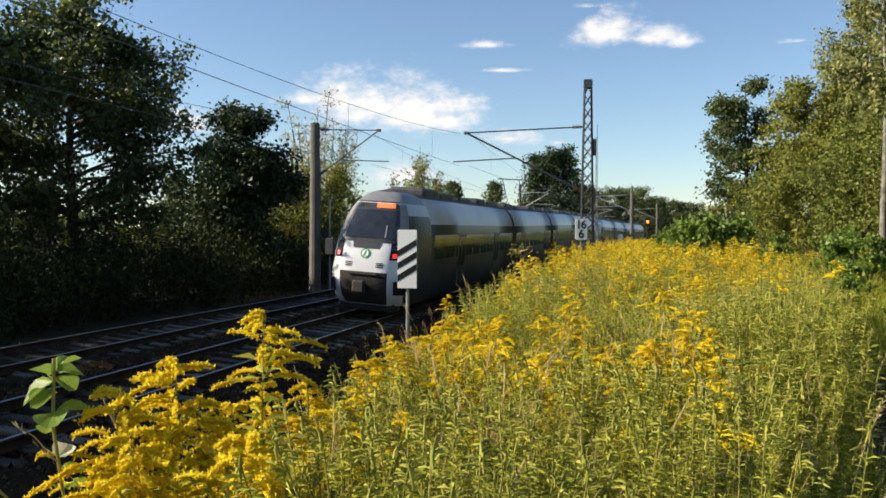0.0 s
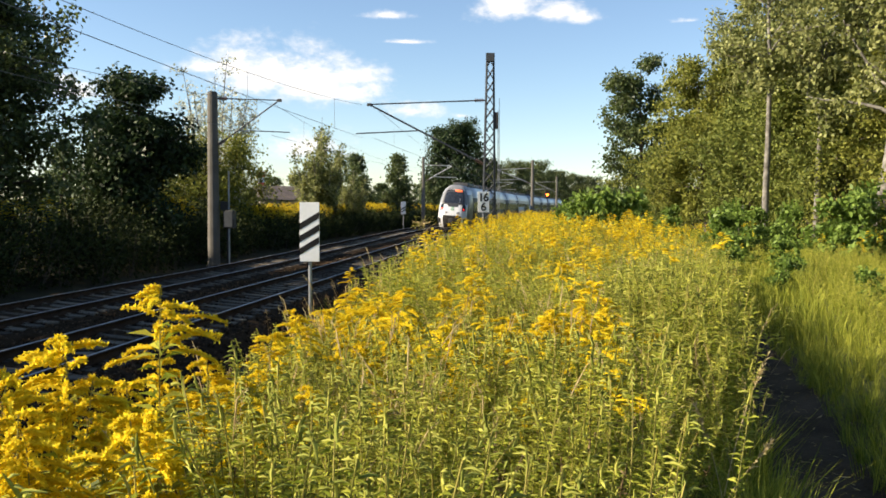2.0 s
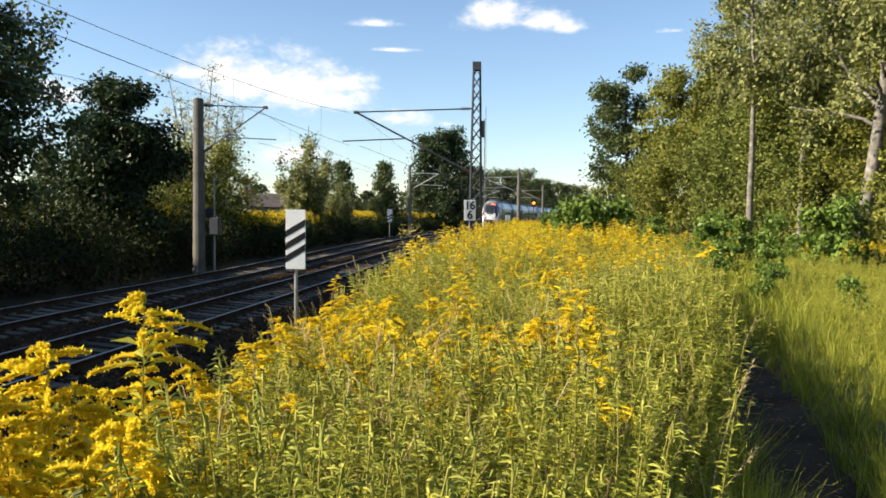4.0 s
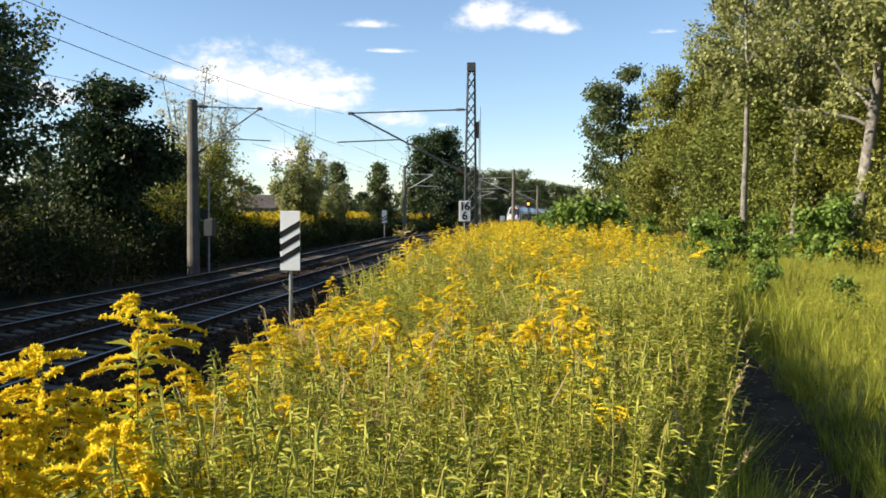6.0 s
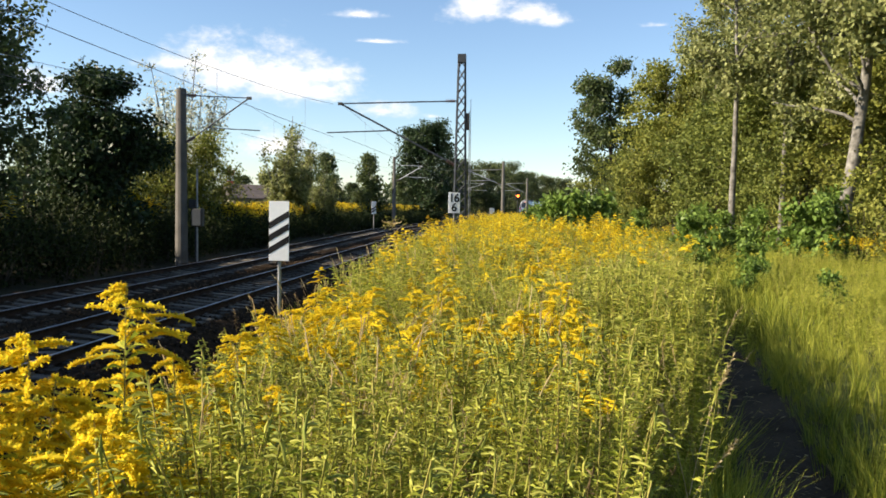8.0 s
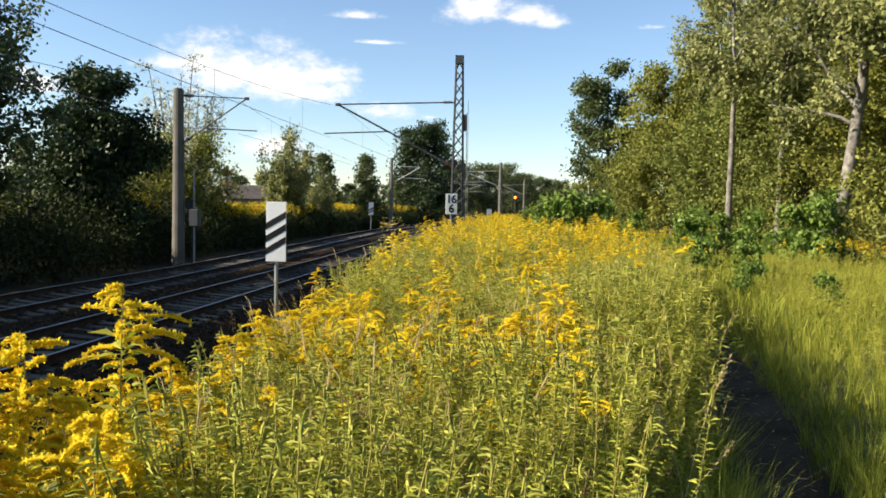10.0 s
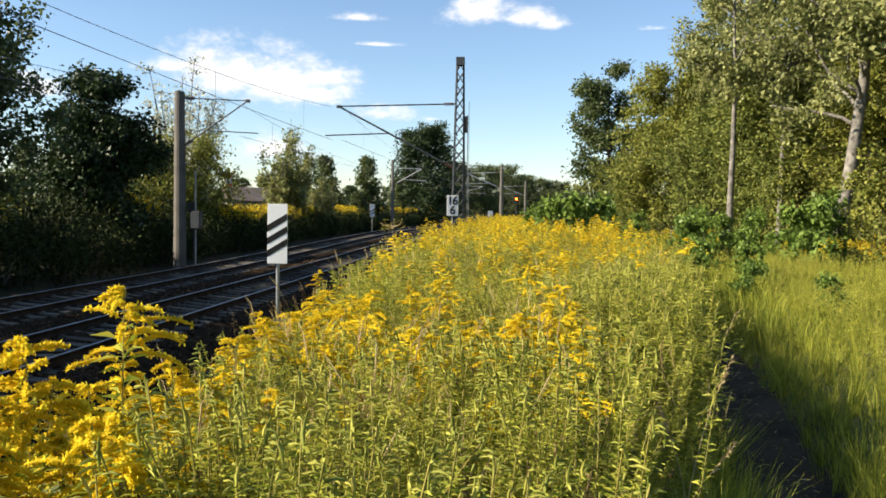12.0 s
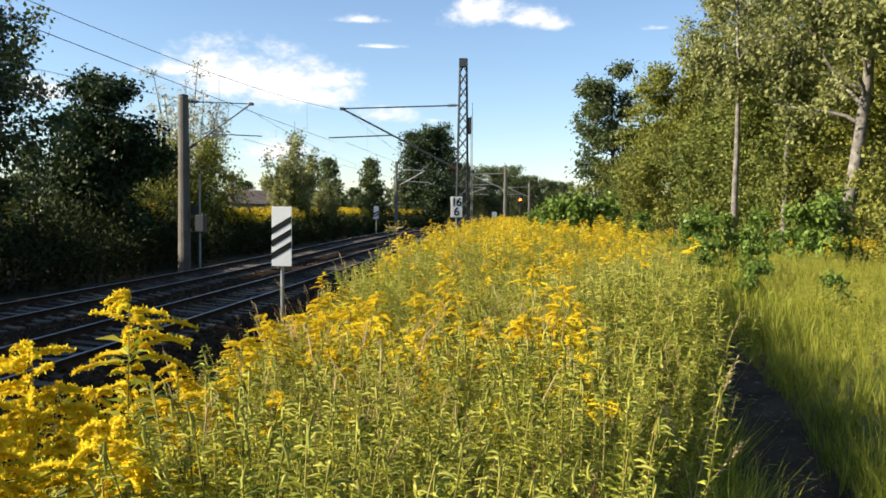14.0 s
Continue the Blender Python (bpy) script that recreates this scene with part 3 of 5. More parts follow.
def stripe_board(x, y, yaw, z_base, z_bottom, w, h, label, stripes=3):
    t = thing("striped_beacon", pose(x, y, z_base, 0, 0, yaw), label, "railway sign", "striped beacons")
    z0 = z_bottom - z_base
    bm = bmesh.new()
    box(bm, -w / 2, w / 2, -0.012, 0.012, z0, z0 + h, 0.006)
    part("board", bm, SIGNWHITE, t, "white sheet metal board")
    for k in range(stripes):
        bm = bmesh.new()
        zc = z0 + h * (0.27 + 0.21 * k)
        d, th = w * 0.30, h * 0.056
        vs = [bm.verts.new(p) for p in ((-w / 2 + 0.002, -0.016, zc - d - th), (w / 2 - 0.002, -0.016, zc + d - th), (w / 2 - 0.002, -0.016, zc + d + th), (-w / 2 + 0.002, -0.016, zc - d + th))]
        f = bm.faces.new(vs)
        r = bmesh.ops.extrude_face_region(bm, geom=[f])
        bmesh.ops.translate(bm, vec=(0, 0.003, 0), verts=[v for v in r["geom"] if isinstance(v, bmesh.types.BMVert)])
        part("stripe", bm, SIGNBLACK, t, "slanting black stripe")
    bm = bmesh.new()
    rod(bm, (0, 0.045, -0.3), (0, 0.045, z0 + h * 0.9), 0.034, 10)
    part("post", bm, GALV, t, "galvanised tube post")
    for k in (0.15, 0.8):
        bm = bmesh.new()
        box(bm, -0.07, 0.07, 0.012, 0.085, z0 + h * k - 0.02, z0 + h * k + 0.02, 0.004)
        part("bracket", bm, GALV, t)
    return t


def build_signs():
    x, y = at(-1.35, 15.5)
    stripe_board(x, y, -9, gz(x, y), 1.64, 0.375, 1.13, "white board with three slanting black stripes on a steel post")
    x, y = at(5.25, 84.0)
    stripe_board(x, y, 0, gz(x, y), 1.9, 0.5, 1.3, "small distant white board with black stripes beside the far track", 2)
    x, y = at(13.65, 100.0)
    stripe_board(x, y, 0, gz(x, y), 1.2, 0.6, 1.5, "small distant white board with black stripes beside the near track", 2)
    # distance board
    x, y = at(10.95, 38.8)
    t = thing("distance_board", pose(x, y, gz(x, y), 0, 0, -4), "white kilometre board with black numerals on the mast", "railway sign")
    z0, w, h = 2.43 - gz(x, y), 0.56, 0.99
    bm = bmesh.new()
    box(bm, -w / 2, w / 2, -0.012, 0.012, z0, z0 + h, 0.01)
    part("board", bm, SIGNWHITE, t, "white board")
    text_part("numeral", "16", 0.56, pose(0, -0.016, z0 + h * 0.72, 90), SIGNBLACK, t)
    text_part("numeral", "6", 0.56, pose(0, -0.016, z0 + h * 0.26, 90), SIGNBLACK, t)
    bm = bmesh.new()
    rod(bm, (0, 0.04, -0.2), (0, 0.04, z0 + h), 0.03, 8)
    part("post", bm, GALV, t)
    # signal lamp down the line
    x, y = at(15.45, 128.0)
    t = thing("signal_post", pose(x, y, gz(x, y)), "railway signal post with an orange lamp alight", "railway signal")
    zt = 4.65 - gz(x, y)
    bm = bmesh.new()
    rod(bm, (0, 0, -0.2), (0, 0, zt + 0.5), 0.07, 8)
    part("post", bm, DARKSTEEL, t)
    bm = bmesh.new()
    box(bm, -0.4, 0.4, -0.15, 0.1, zt - 0.55, zt + 0.55, 0.05)
    part("signal_head", bm, DARKSTEEL, t)
    bm = bmesh.new()
    bmesh.ops.create_uvsphere(bm, u_segments=12, v_segments=8, radius=0.2, matrix=Matrix.LocRotScale((0, -0.16, zt), None, (1, 0.4, 1)))
    part("lamp", bm, SIGNALGLOW, t, "glowing orange lamp")


# ---- the train: two coupled four-car units ----
CAR_END, CAR_MID, UNIT = 20.4, 15.8, 72.4
NZ = [0.35, 0.55, 0.85, 1.2, 1.5, 1.8, 2.1, 2.4, 2.7, 3.1, 3.45, 3.75, 4.0, 4.18, 4.27]
NW = [1.25, 1.36, 1.42, 1.45, 1.45, 1.45, 1.45, 1.44, 1.42, 1.36, 1.26, 1.10, 0.85, 0.48, 0.05]
NY = [0.50, 0.28, 0.10, 0.0, 0.02, 0.08, 0.17, 0.30, 0.46, 0.70, 0.92, 1.15, 1.45, 1.85, 2.3]
PINCH = [1.0, 1.0, 1.0, 1.0, 1.0, 0.99, 0.985, 0.975, 0.965, 0.945, 0.93, 0.92, 0.93, 0.96, 1.0]


def half_width(z):
    return float(np.interp(z, NZ, NW))


def nose_point(phi, z, out=0.0):
    """A point of the cab's shell; phi from -90 (one flank) over 0 (tip) to 90 degrees."""
    w, y0 = float(np.interp(z, NZ, NW)), float(np.interp(z, NZ, NY))
    a = radians(phi)
    sx, cx = math.sin(a), math.cos(a)
    k = float(np.interp(z, NZ, PINCH))
    k = k + (1 - k) * abs(phi / 90) ** 6
    x = (w * k + out) * math.copysign(abs(sx) ** 0.52, sx)
    y = y0 - out + (3.0 - y0) * (1 - max(cx, 0.0) ** 0.42) if abs(phi) < 89.9 else 3.0
    return x, y, z


def nose_patch(name, p0, p1, z0, z1, material, parent, out=0.012, n=10, m=8, label="", skew=0.0):
    V, F = [], []
    for i in range(m + 1):
        z = z0 + (z1 - z0) * i / m
        k = 1.0 - skew * i / m
        for j in range(n + 1):
            V.append(nose_point((p0 + (p1 - p0) * j / n) * k, z, out))
    for i in range(m):
        for j in range(n):
            a = i * (n + 1) + j
            F.append((a, a + 1, a + n + 2, a + n + 1))
    return np_part(name, V, F, [material], None, parent, label, True)


def body_shell(parent, y0, y1, label):
    z = np.array(NZ)
    w = np.array(NW)
    ring = [(-a, b) for a, b in zip(w, z)] + [(a, b) for a, b in zip(w[::-1], z[::-1])]
    V, F, I = [], [], []
    ys = np.linspace(y0, y1, 5)
    for y in ys:
        V += [(a, y, b) for a, b in ring]
    m = len(ring)
    for i in range(len(ys) - 1):
        for j in range(m):
            k = (j + 1) % m
            F.append((i * m + j, (i + 1) * m + j, (i + 1) * m + k, i * m + k))
            zz = (ring[j][1] + ring[k][1]) / 2
            I.append(3 if zz > 4.0 else (0 if zz > 3.2 else 2))
    n = len(V)
    for i, y in ((0, ys[0]), (len(ys) - 1, ys[-1])):
        V.append((0, y, 1.8))
        c = len(V) - 1
        for j in range(m):
            F.append((i * m + j, i * m + (j + 1) % m, c, -1))
            I.append(2)
    return np_part("body", V, F, [TRAINSILVER, TRAINSILVER, TRAINGREY, TRAINROOF], I, parent, label, True)


def side_windows(parent, y0, y1, door_at):
    for sx in (-1, 1):
        x = sx * 1.448
        bm = bmesh.new()
        box(bm, min(x, x - sx * 0.05), max(x, x - sx * 0.05), y0, y1, 1.75, 2.72, 0.01)
        part("window_band", bm, GLASSDARK, parent, "continuous dark window band")
        y = y0 + 0.15
        while y + 1.5 < y1:
            bm = bmesh.new()
            box(bm, min(x + sx * 0.008, x - sx * 0.02), max(x + sx * 0.008, x - sx * 0.02), y, y + 1.42, 1.84, 2.64, 0.02)
            part("window_pane", bm, GLASSDARK, parent)
            y += 1.58
        for d in door_at:
            bm = bmesh.new()
            box(bm, min(x + sx * 0.014, x - sx * 0.03), max(x + sx * 0.014, x - sx * 0.03), d, d + 1.3, 0.7, 2.76, 0.02)
            door = part("door", bm, TRAINGREY, parent)
            for k in (0.1, 0.7):
                bm = bmesh.new()
                box(bm, min(x + sx * 0.02, x), max(x + sx * 0.02, x), d + k, d + k + 0.5, 1.4, 2.6, 0.02)
                part("door_glass", bm, GLASSDARK, door)


def bogie(parent, y):
    bm = bmesh.new()
    box(bm, -1.05, 1.05, y - 1.5, y + 1.5, 0.35, 0.62, 0.05)
    for sx in (-1, 1):
        box(bm, sx * 1.0 - 0.1, sx * 1.0 + 0.1, y - 1.7, y + 1.7, 0.32, 0.6, 0.03)
    b = part("bogie_frame", bm, UNDERGEAR, parent)
    for dy in (-1.25, 1.25):
        for sx in (-0.75, 0.75):
            bm = bmesh.new()
            rod(bm, (sx - 0.06, y + dy, 0.42), (sx + 0.06, y + dy, 0.42), 0.42, 20)
            rod(bm, (sx - 0.075, y + dy, 0.42), (sx + 0.075, y + dy, 0.42), 0.20, 12)
            part("wheel", bm, UNDERGEAR, b)


def roof_gear(parent, spans):
    for y0, y1, z in spans:
        bm = bmesh.new()
        box(bm, -0.7, 0.7, y0, y1, 3.9, z - 0.08, 0.1)
        part("roof_unit", bm, TRAINROOF, parent, "grey roof equipment box")


def end_car(name_label):
    """An end car; local y points from the cab's tip along the car."""
    car = thing("train_car", Matrix(), name_label, "train car", "cars of the train")
    # cab shell
    zz = [NZ[0] + (NZ[-1] - NZ[0]) * i / 30 for i in range(31)]
    V, F, I = [], [], []
    n = 36
    for z in zz:
        for j in range(n + 1):
            V.append(nose_point(-90 + 180 * j / n, z))
    for i in range(30):
        for j in range(n):
            a = i * (n + 1) + j
            F.append((a, a + 1, a + n + 2, a + n + 1))
            # past 50 degrees the white turns grey and silver, colouring in the flank's shade
            phi = abs(-90 + 180 * (j + 0.5) / n)
            I.append(1 if zz[i] > 4.1 else (4 if zz[i] > 3.72 else ((3 if zz[i] > 3.3 else 2) if phi > 50 else 0)))
    np_part("cab_shell", V, F, [TRAINWHITE, TRAINROOF, TRAINGREY, TRAINSILVER, TRAINPILLAR], I, car, "white painted rounded cab end, flanks coloured grey for shade", True)
    for sg in (-1, 1):
        nose_patch("pillar", sg * 29, sg * 52, 2.46, 3.84, TRAINPILLAR, car, 0.006, 8, 10, "mid-grey pillar beside the windscreen", 0.05)
    nose_patch("window_surround", -31, 31, 2.42, 3.80, TRAINGREY, car, 0.010, 18, 10, "dark grey mask around the windscreen", 0.05)
    ws = nose_patch("windscreen", -24, 24, 2.55, 3.5, GLASSDARK, car, 0.022, 14, 8, "large dark windscreen", 0.1)
    nose_patch("display", 0, 20, 3.58, 3.72, DISPLAY, car, 0.026, 8, 2, "amber lit destination display")
    nose_patch("route_display", -20, -13, 3.58, 3.72, GLASSDARK, car, 0.026, 4, 2)
    nose_patch("wiper", 9, 10.5, 2.6, 3.0, GALV, car, 0.04, 1, 4)
    nose_patch("mask_notch", -6, 6, 2.22, 2.44, TRAINGREY, car, 0.014, 6, 3, "", -0.3)
    for sg in (-1, 1):
        lamp = nose_patch("lamp_housing", sg * 20, sg * 38, 1.88, 2.42, SIGNBLACK, car, 0.016, 6, 5, "dark lamp housing")
        nose_patch("tail_lamp", sg * 24, sg * 31, 1.95, 2.09, TAIL, lamp, 0.024, 3, 2, "red tail lamp alight")
        nose_patch("headlamp", sg * 23, sg * 34, 2.18, 2.36, GLASSDARK, lamp, 0.024, 3, 2)
        for k in range(3):
            nose_patch("vent_slot", sg * 5, sg * 13, 1.62 + 0.06 * k, 1.65 + 0.06 * k, SIGNBLACK, car, 0.014, 4, 1)
        nose_patch("side_bumper", sg * 29, sg * 60, 0.74, 1.20, SIGNBLACK, car, 0.03, 5, 3, "black rubber bumper")
    nose_patch("coupler_recess", -19, 19, 0.38, 1.46, UNDERGEAR, car, 0.012, 10, 5, "black recess around the coupler")
    # emblem below the windscreen: green ring on white, with a green bar
    for nm, r, out, mt in (("emblem", 0.16, 0.020, GREENPAINT), ("emblem_field", 0.115, 0.025, SIGNWHITE)):
        V = [nose_point(0, 2.06, out)]
        for k in range(20):
            a = 2 * math.pi * k / 20
            V.append((r * math.cos(a), nose_point(0, 2.06 + r * math.sin(a), out)[1], 2.06 + r * math.sin(a)))
        np_part(nm, V, [(0, 1 + k, 1 + (k + 1) % 20, -1) for k in range(20)], [mt], None, car, "round green emblem" if nm == "emblem" else "")
    V2 = [(0.035 * a + 0.03 * b, nose_point(0, 2.06 + 0.085 * b, 0.030)[1], 2.06 + 0.085 * b) for a, b in ((-1, -1), (1, -1), (1, 1), (-1, 1))]
    np_part("emblem_bar", V2, [(0, 1, 2, 3)], [GREENPAINT], None, car)
    bm = bmesh.new()
    rod(bm, (0, -0.3, 1.0), (0, 0.6, 1.0), 0.10, 10)
    box(bm, -0.2, 0.2, -0.4, -0.15, 0.8, 1.2, 0.05)
    box(bm, -0.5, 0.5, -0.06, 0.1, 1.36, 1.44, 0.02)
    part("coupler", bm, DARKSTEEL, car, "automatic coupler")
    bm = bmesh.new()
    box(bm, -0.95, 0.95, 0.6, 1.0, 0.14, 0.42, 0.05)
    part("snow_plough", bm, UNDERGEAR, car)
    body_shell(car, 2.999, CAR_END - 0.35, "silver metal car body over a dark grey skirt")
    side_windows(car, 3.3, CAR_END - 0.7, (7.0, 14.5))
    bogie(car, 3.6)
    bogie(car, CAR_END - 0.3)
    roof_gear(car, ((4.2, 6.2, 4.50), (6.6, 8.8, 4.42), (9.8, 12.0, 4.38), (13.6, 15.2, 4.46), (15.9, 18.6, 4.42)))
    bm = bmesh.new()
    box(bm, -1.2, 1.2, CAR_END - 0.35, CAR_END + 0.01, 0.9, 3.3, 0.1)
    part("gangway", bm, UNDERGEAR, car, "black folding gangway")
    return car


def middle_car():
    car = thing("train_car", Matrix(), "silver middle car of the train with a dark window band", "train car", "cars of the train")
    body_shell(car, 0.35, CAR_MID - 0.35, "silver metal car body over a dark grey skirt")
    side_windows(car, 0.7, CAR_MID - 0.7, (2.5, 11.8))
    bogie(car, CAR_MID - 0.3)
    roof_gear(car, ((0.8, 3.0, 4.42), (3.6, 4.8, 4.36), (9.2, 11.0, 4.44), (12.0, 14.8, 4.40)))
    bm = bmesh.new()
    box(bm, -1.2, 1.2, CAR_MID - 0.35, CAR_MID + 0.01, 0.9, 3.3, 0.1)
    part("gangway", bm, UNDERGEAR, car, "black folding gangway")
    bm = bmesh.new()
    rod(bm, (-0.7, 5.2, 3.9), (0.7, 5.2, 3.9), 0.05, 6)
    pan = part("pantograph", bm, DARKSTEEL, car, "raised pantograph")
    for sx in (-0.6, 0.6):
        for nm, a, b, r in (("lower_arm", (sx, 5.2, 3.9), (sx * 0.7, 6.9, 4.6), 0.03), ("upper_arm", (sx * 0.7, 6.9, 4.6), (sx * 0.9, 5.4, 5.93), 0.025)):
            bm = bmesh.new()
            rod(bm, a, b, r, 6)
            part(nm, bm, DARKSTEEL, pan)
    bm = bmesh.new()
    rod(bm, (-0.85, 5.4, 5.95), (0.85, 5.4, 5.95), 0.035, 6)
    part("contact_strip", bm, DARKSTEEL, pan)
    return car


SPEED, TAIL_S = 22.5, 27.3
CARS = []


def build_train():
    rear = end_car("white and silver end car with red tail lamps alight")
    mid = middle_car()
    s = 0.0
    for unit in range(2):
        CARS.append((rear if unit == 0 else copy_thing(rear, Matrix()), s, CAR_END, 1))
        CARS.append((mid if unit == 0 else copy_thing(mid, Matrix()), s + CAR_END, CAR_MID, 1))
        CARS.append((copy_thing(mid, Matrix()), s + CAR_END + CAR_MID, CAR_MID, 1))
        CARS.append((copy_thing(rear, Matrix()), s + CAR_END + 2 * CAR_MID, CAR_END, -1))
        s += UNIT + 0.9


def car_pose(s, length, facing):
    xa, ya, _ = on_line(s, 0.0)
    xb, yb, _ = on_line(s + length, 0.0)
    h = math.degrees(math.atan2(xb - xa, yb - ya))
    roll = math.degrees(math.atan(CANT))
    za, zb = float(grade(s)), float(grade(s + length))
    pitch = math.degrees(math.atan2(zb - za, length))
    if facing > 0:
        return pose(xa, ya, za, pitch, roll, -h)
    return pose(xb, yb, zb, -pitch, -roll, 180 - h)


def motions():
    for car, offset, length, facing in CARS:
        rows = []
        for k in range(29):
            t = 0.5 * k
            rows.append((t, car_pose(TAIL_S + SPEED * t + offset, length, facing)))
        walk(car, rows)


# ---- trees ----
def branch_line(rng, start, direction, length, n=5, wander=0.12, lift=0.0):
    pts = [np.array(start, float)]
    d = np.array(direction, float)
    d /= np.linalg.norm(d)
    for _ in range(n):
        d = d + rng.normal(0, wander, 3) + np.array([0, 0, lift])
        d /= np.linalg.norm(d)
        pts.append(pts[-1] + d * length / n)
    return np.array(pts)


def tree_parts(seed, height, crown, base, trunk_r, n_limbs, n_leaf, leaf_len, shape="round", lean=(0, 0), clump=0.5, twigs=6, trunks=1):
    """Trunk with limbs, and the leaf clumps of a tree of that height whose crown is 'crown' metres in radius from 'base' up."""
    rng = np.random.default_rng(seed)
    wood, leaf = Geo(), Geo()
    tips = []
    for tk in range(trunks):
        off = rng.normal(0, 0.25 * (trunks > 1), 3) * np.array([1, 1, 0])
        top = np.array([lean[0] + rng.normal(0, 0.15) * (1 + 3 * (trunks > 1)), lean[1] + rng.normal(0, 0.15) * (1 + 3 * (trunks > 1)), height * 0.93])
        k = np.linspace(0, 1, 10)
        tp = off + k[:, None] ** 1.1 * top + np.cumsum(rng.normal(0, 0.05 * height / 12, (10, 3)), 0) * np.array([1, 1, 0])
        wood.add(*tube(tp, trunk_r * (1 - 0.88 * k), 8))
        for i in range(n_limbs // trunks):
            f = rng.random() ** 0.8
            z = base + (height * 0.93 - base) * f
            kk = z / (height * 0.93)
            start = np.array([np.interp(kk, k, tp[:, c]) for c in range(3)])
            if shape == "round":
                r = crown * math.sqrt(max(0.05, 1 - (1.55 * f - 0.62) ** 2)) * rng.uniform(0.6, 1.08)
            elif shape == "tall":
                r = crown * (0.35 + 0.65 * math.sin(math.pi * min(1, 0.15 + 0.85 * f)) ** 0.8) * rng.uniform(0.55, 1.1)
            else:
                r = crown * (1.05 - 0.9 * f) * rng.uniform(0.6, 1.1)
            a = rng.random() * 2 * math.pi
            rise = rng.uniform(0.1, 0.7) + (0.5 if shape == "tall" else 0.0)
            pts = branch_line(rng, start, (math.cos(a), math.sin(a), rise), r, 5, 0.16, -0.03)
            r0 = max(0.012, trunk_r * 0.42 * (1 - 0.75 * kk))
            wood.add(*tube(pts, np.linspace(r0, r0 * 0.25, 6), 5))
            for j in range(twigs):
                q = pts[rng.integers(2, 6)] + rng.normal(0, 0.05, 3)
                dd = rng.normal(0, 1, 3) + (pts[-1] - pts[0]) / r * 0.9
                tw = branch_line(rng, q, dd, r * rng.uniform(0.2, 0.45), 3, 0.25, -0.05)
                wood.add(*tube(tw, np.linspace(r0 * 0.3, r0 * 0.1, 4), 3))
                tips += [tw[1], tw[2], tw[3]]
    tips = np.array(tips)
    pick = tips[rng.integers(0, len(tips), n_leaf)]
    P = pick + rng.normal(0, clump, (n_leaf, 3)) * np.array([1, 1, 0.75])
    D = rng.normal(0, 1, (n_leaf, 3)) + np.array([0, 0, -0.35])
    L = leaf_len * rng.uniform(0.6, 1.3, n_leaf)
    leaf.add(*leaves(P, D, L, L * 0.62, rng))
    return wood, leaf


def make_tree(name, label, seed, x, y, leafmat, barkmat, group="", z=None, category="tree", **kw):
    wood, leaf = tree_parts(seed, **kw)
    t = thing(name, pose(x, y, (gz(x, y) if z is None else z) - 0.1, 0, 0, seed * 37 % 360), label, category, group)
    wood.make("trunk", [barkmat], t, smooth=True)
    leaf.make("crown", [leafmat], t)
    return t


def brush_parts(seed, height, spread, stems, n_leaf, leaf_len, thin, fan):
    """Many rising stems from one stool; the leaves thin out towards the wispy tips."""
    rng = np.random.default_rng(seed)
    wood, leaf = Geo(), Geo()
    P = []
    for i in range(stems):
        a, r = rng.uniform(0, 2 * math.pi), spread * math.sqrt(rng.random())
        hh = height * rng.uniform(0.55, 1.0) * (1 - 0.35 * (r / spread) ** 2)
        k = np.linspace(0, 1, 8)
        pts = np.stack([math.cos(a) * r * k ** fan, math.sin(a) * r * k ** fan, hh * k], -1)
        pts = pts + np.cumsum(rng.normal(0, 0.06, (8, 3)), 0) * np.array([1, 1, 0])
        wood.add(*tube(pts, 0.007 * hh * (1 - 0.85 * k) + 0.008, 5))
        for j in range(26):
            f = rng.uniform(0.12, 1.0)
            b = np.array([np.interp(f, k, pts[:, c]) for c in range(3)])
            ln = (0.5 + 1.4 * (1 - f)) * rng.uniform(0.5, 1.1) * height / 11
            d = np.array([rng.normal(0, 0.75), rng.normal(0, 0.75), rng.uniform(0.4, 1.2)])
            tw = branch_line(rng, b, d, ln, 3, 0.18, 0.06)
            wood.add(*tube(tw, [0.016, 0.012, 0.009, 0.006], 3))
            q = int(rng.random() * 34 * (1.15 - f) ** thin) + 4
            g = rng.integers(1, 4, q)
            P.append(tw[g] + rng.normal(0, 0.16, (q, 3)))
    P = np.vstack(P)
    P = P[rng.integers(0, len(P), n_leaf)] + rng.normal(0, 0.13, (n_leaf, 3))
    L = leaf_len * rng.uniform(0.6, 1.3, n_leaf)
    leaf.add(*leaves(P, rng.normal(0, 1, (n_leaf, 3)), L, L * 0.6, rng))
    return wood, leaf


def make_brush(name, label, seed, x, y, leafmat, barkmat, **kw):
    wood, leaf = brush_parts(seed, **kw)
    t = thing(name, pose(x, y, gz(x, y) - 0.1), label, "tree")
    wood.make("trunk", [barkmat], t, smooth=True)
    leaf.make("crown", [leafmat], t)
    return t


def again(t, x, y, turn, scale, label=""):
    o = copy_thing(t, pose(x, y, gz(x, y) - 0.1, 0, 0, turn))
    o.scale = (scale, scale, scale * (0.92 + 0.16 * ((turn * 7) % 10) / 10))
    if label:
        o["label"] = label
    return o


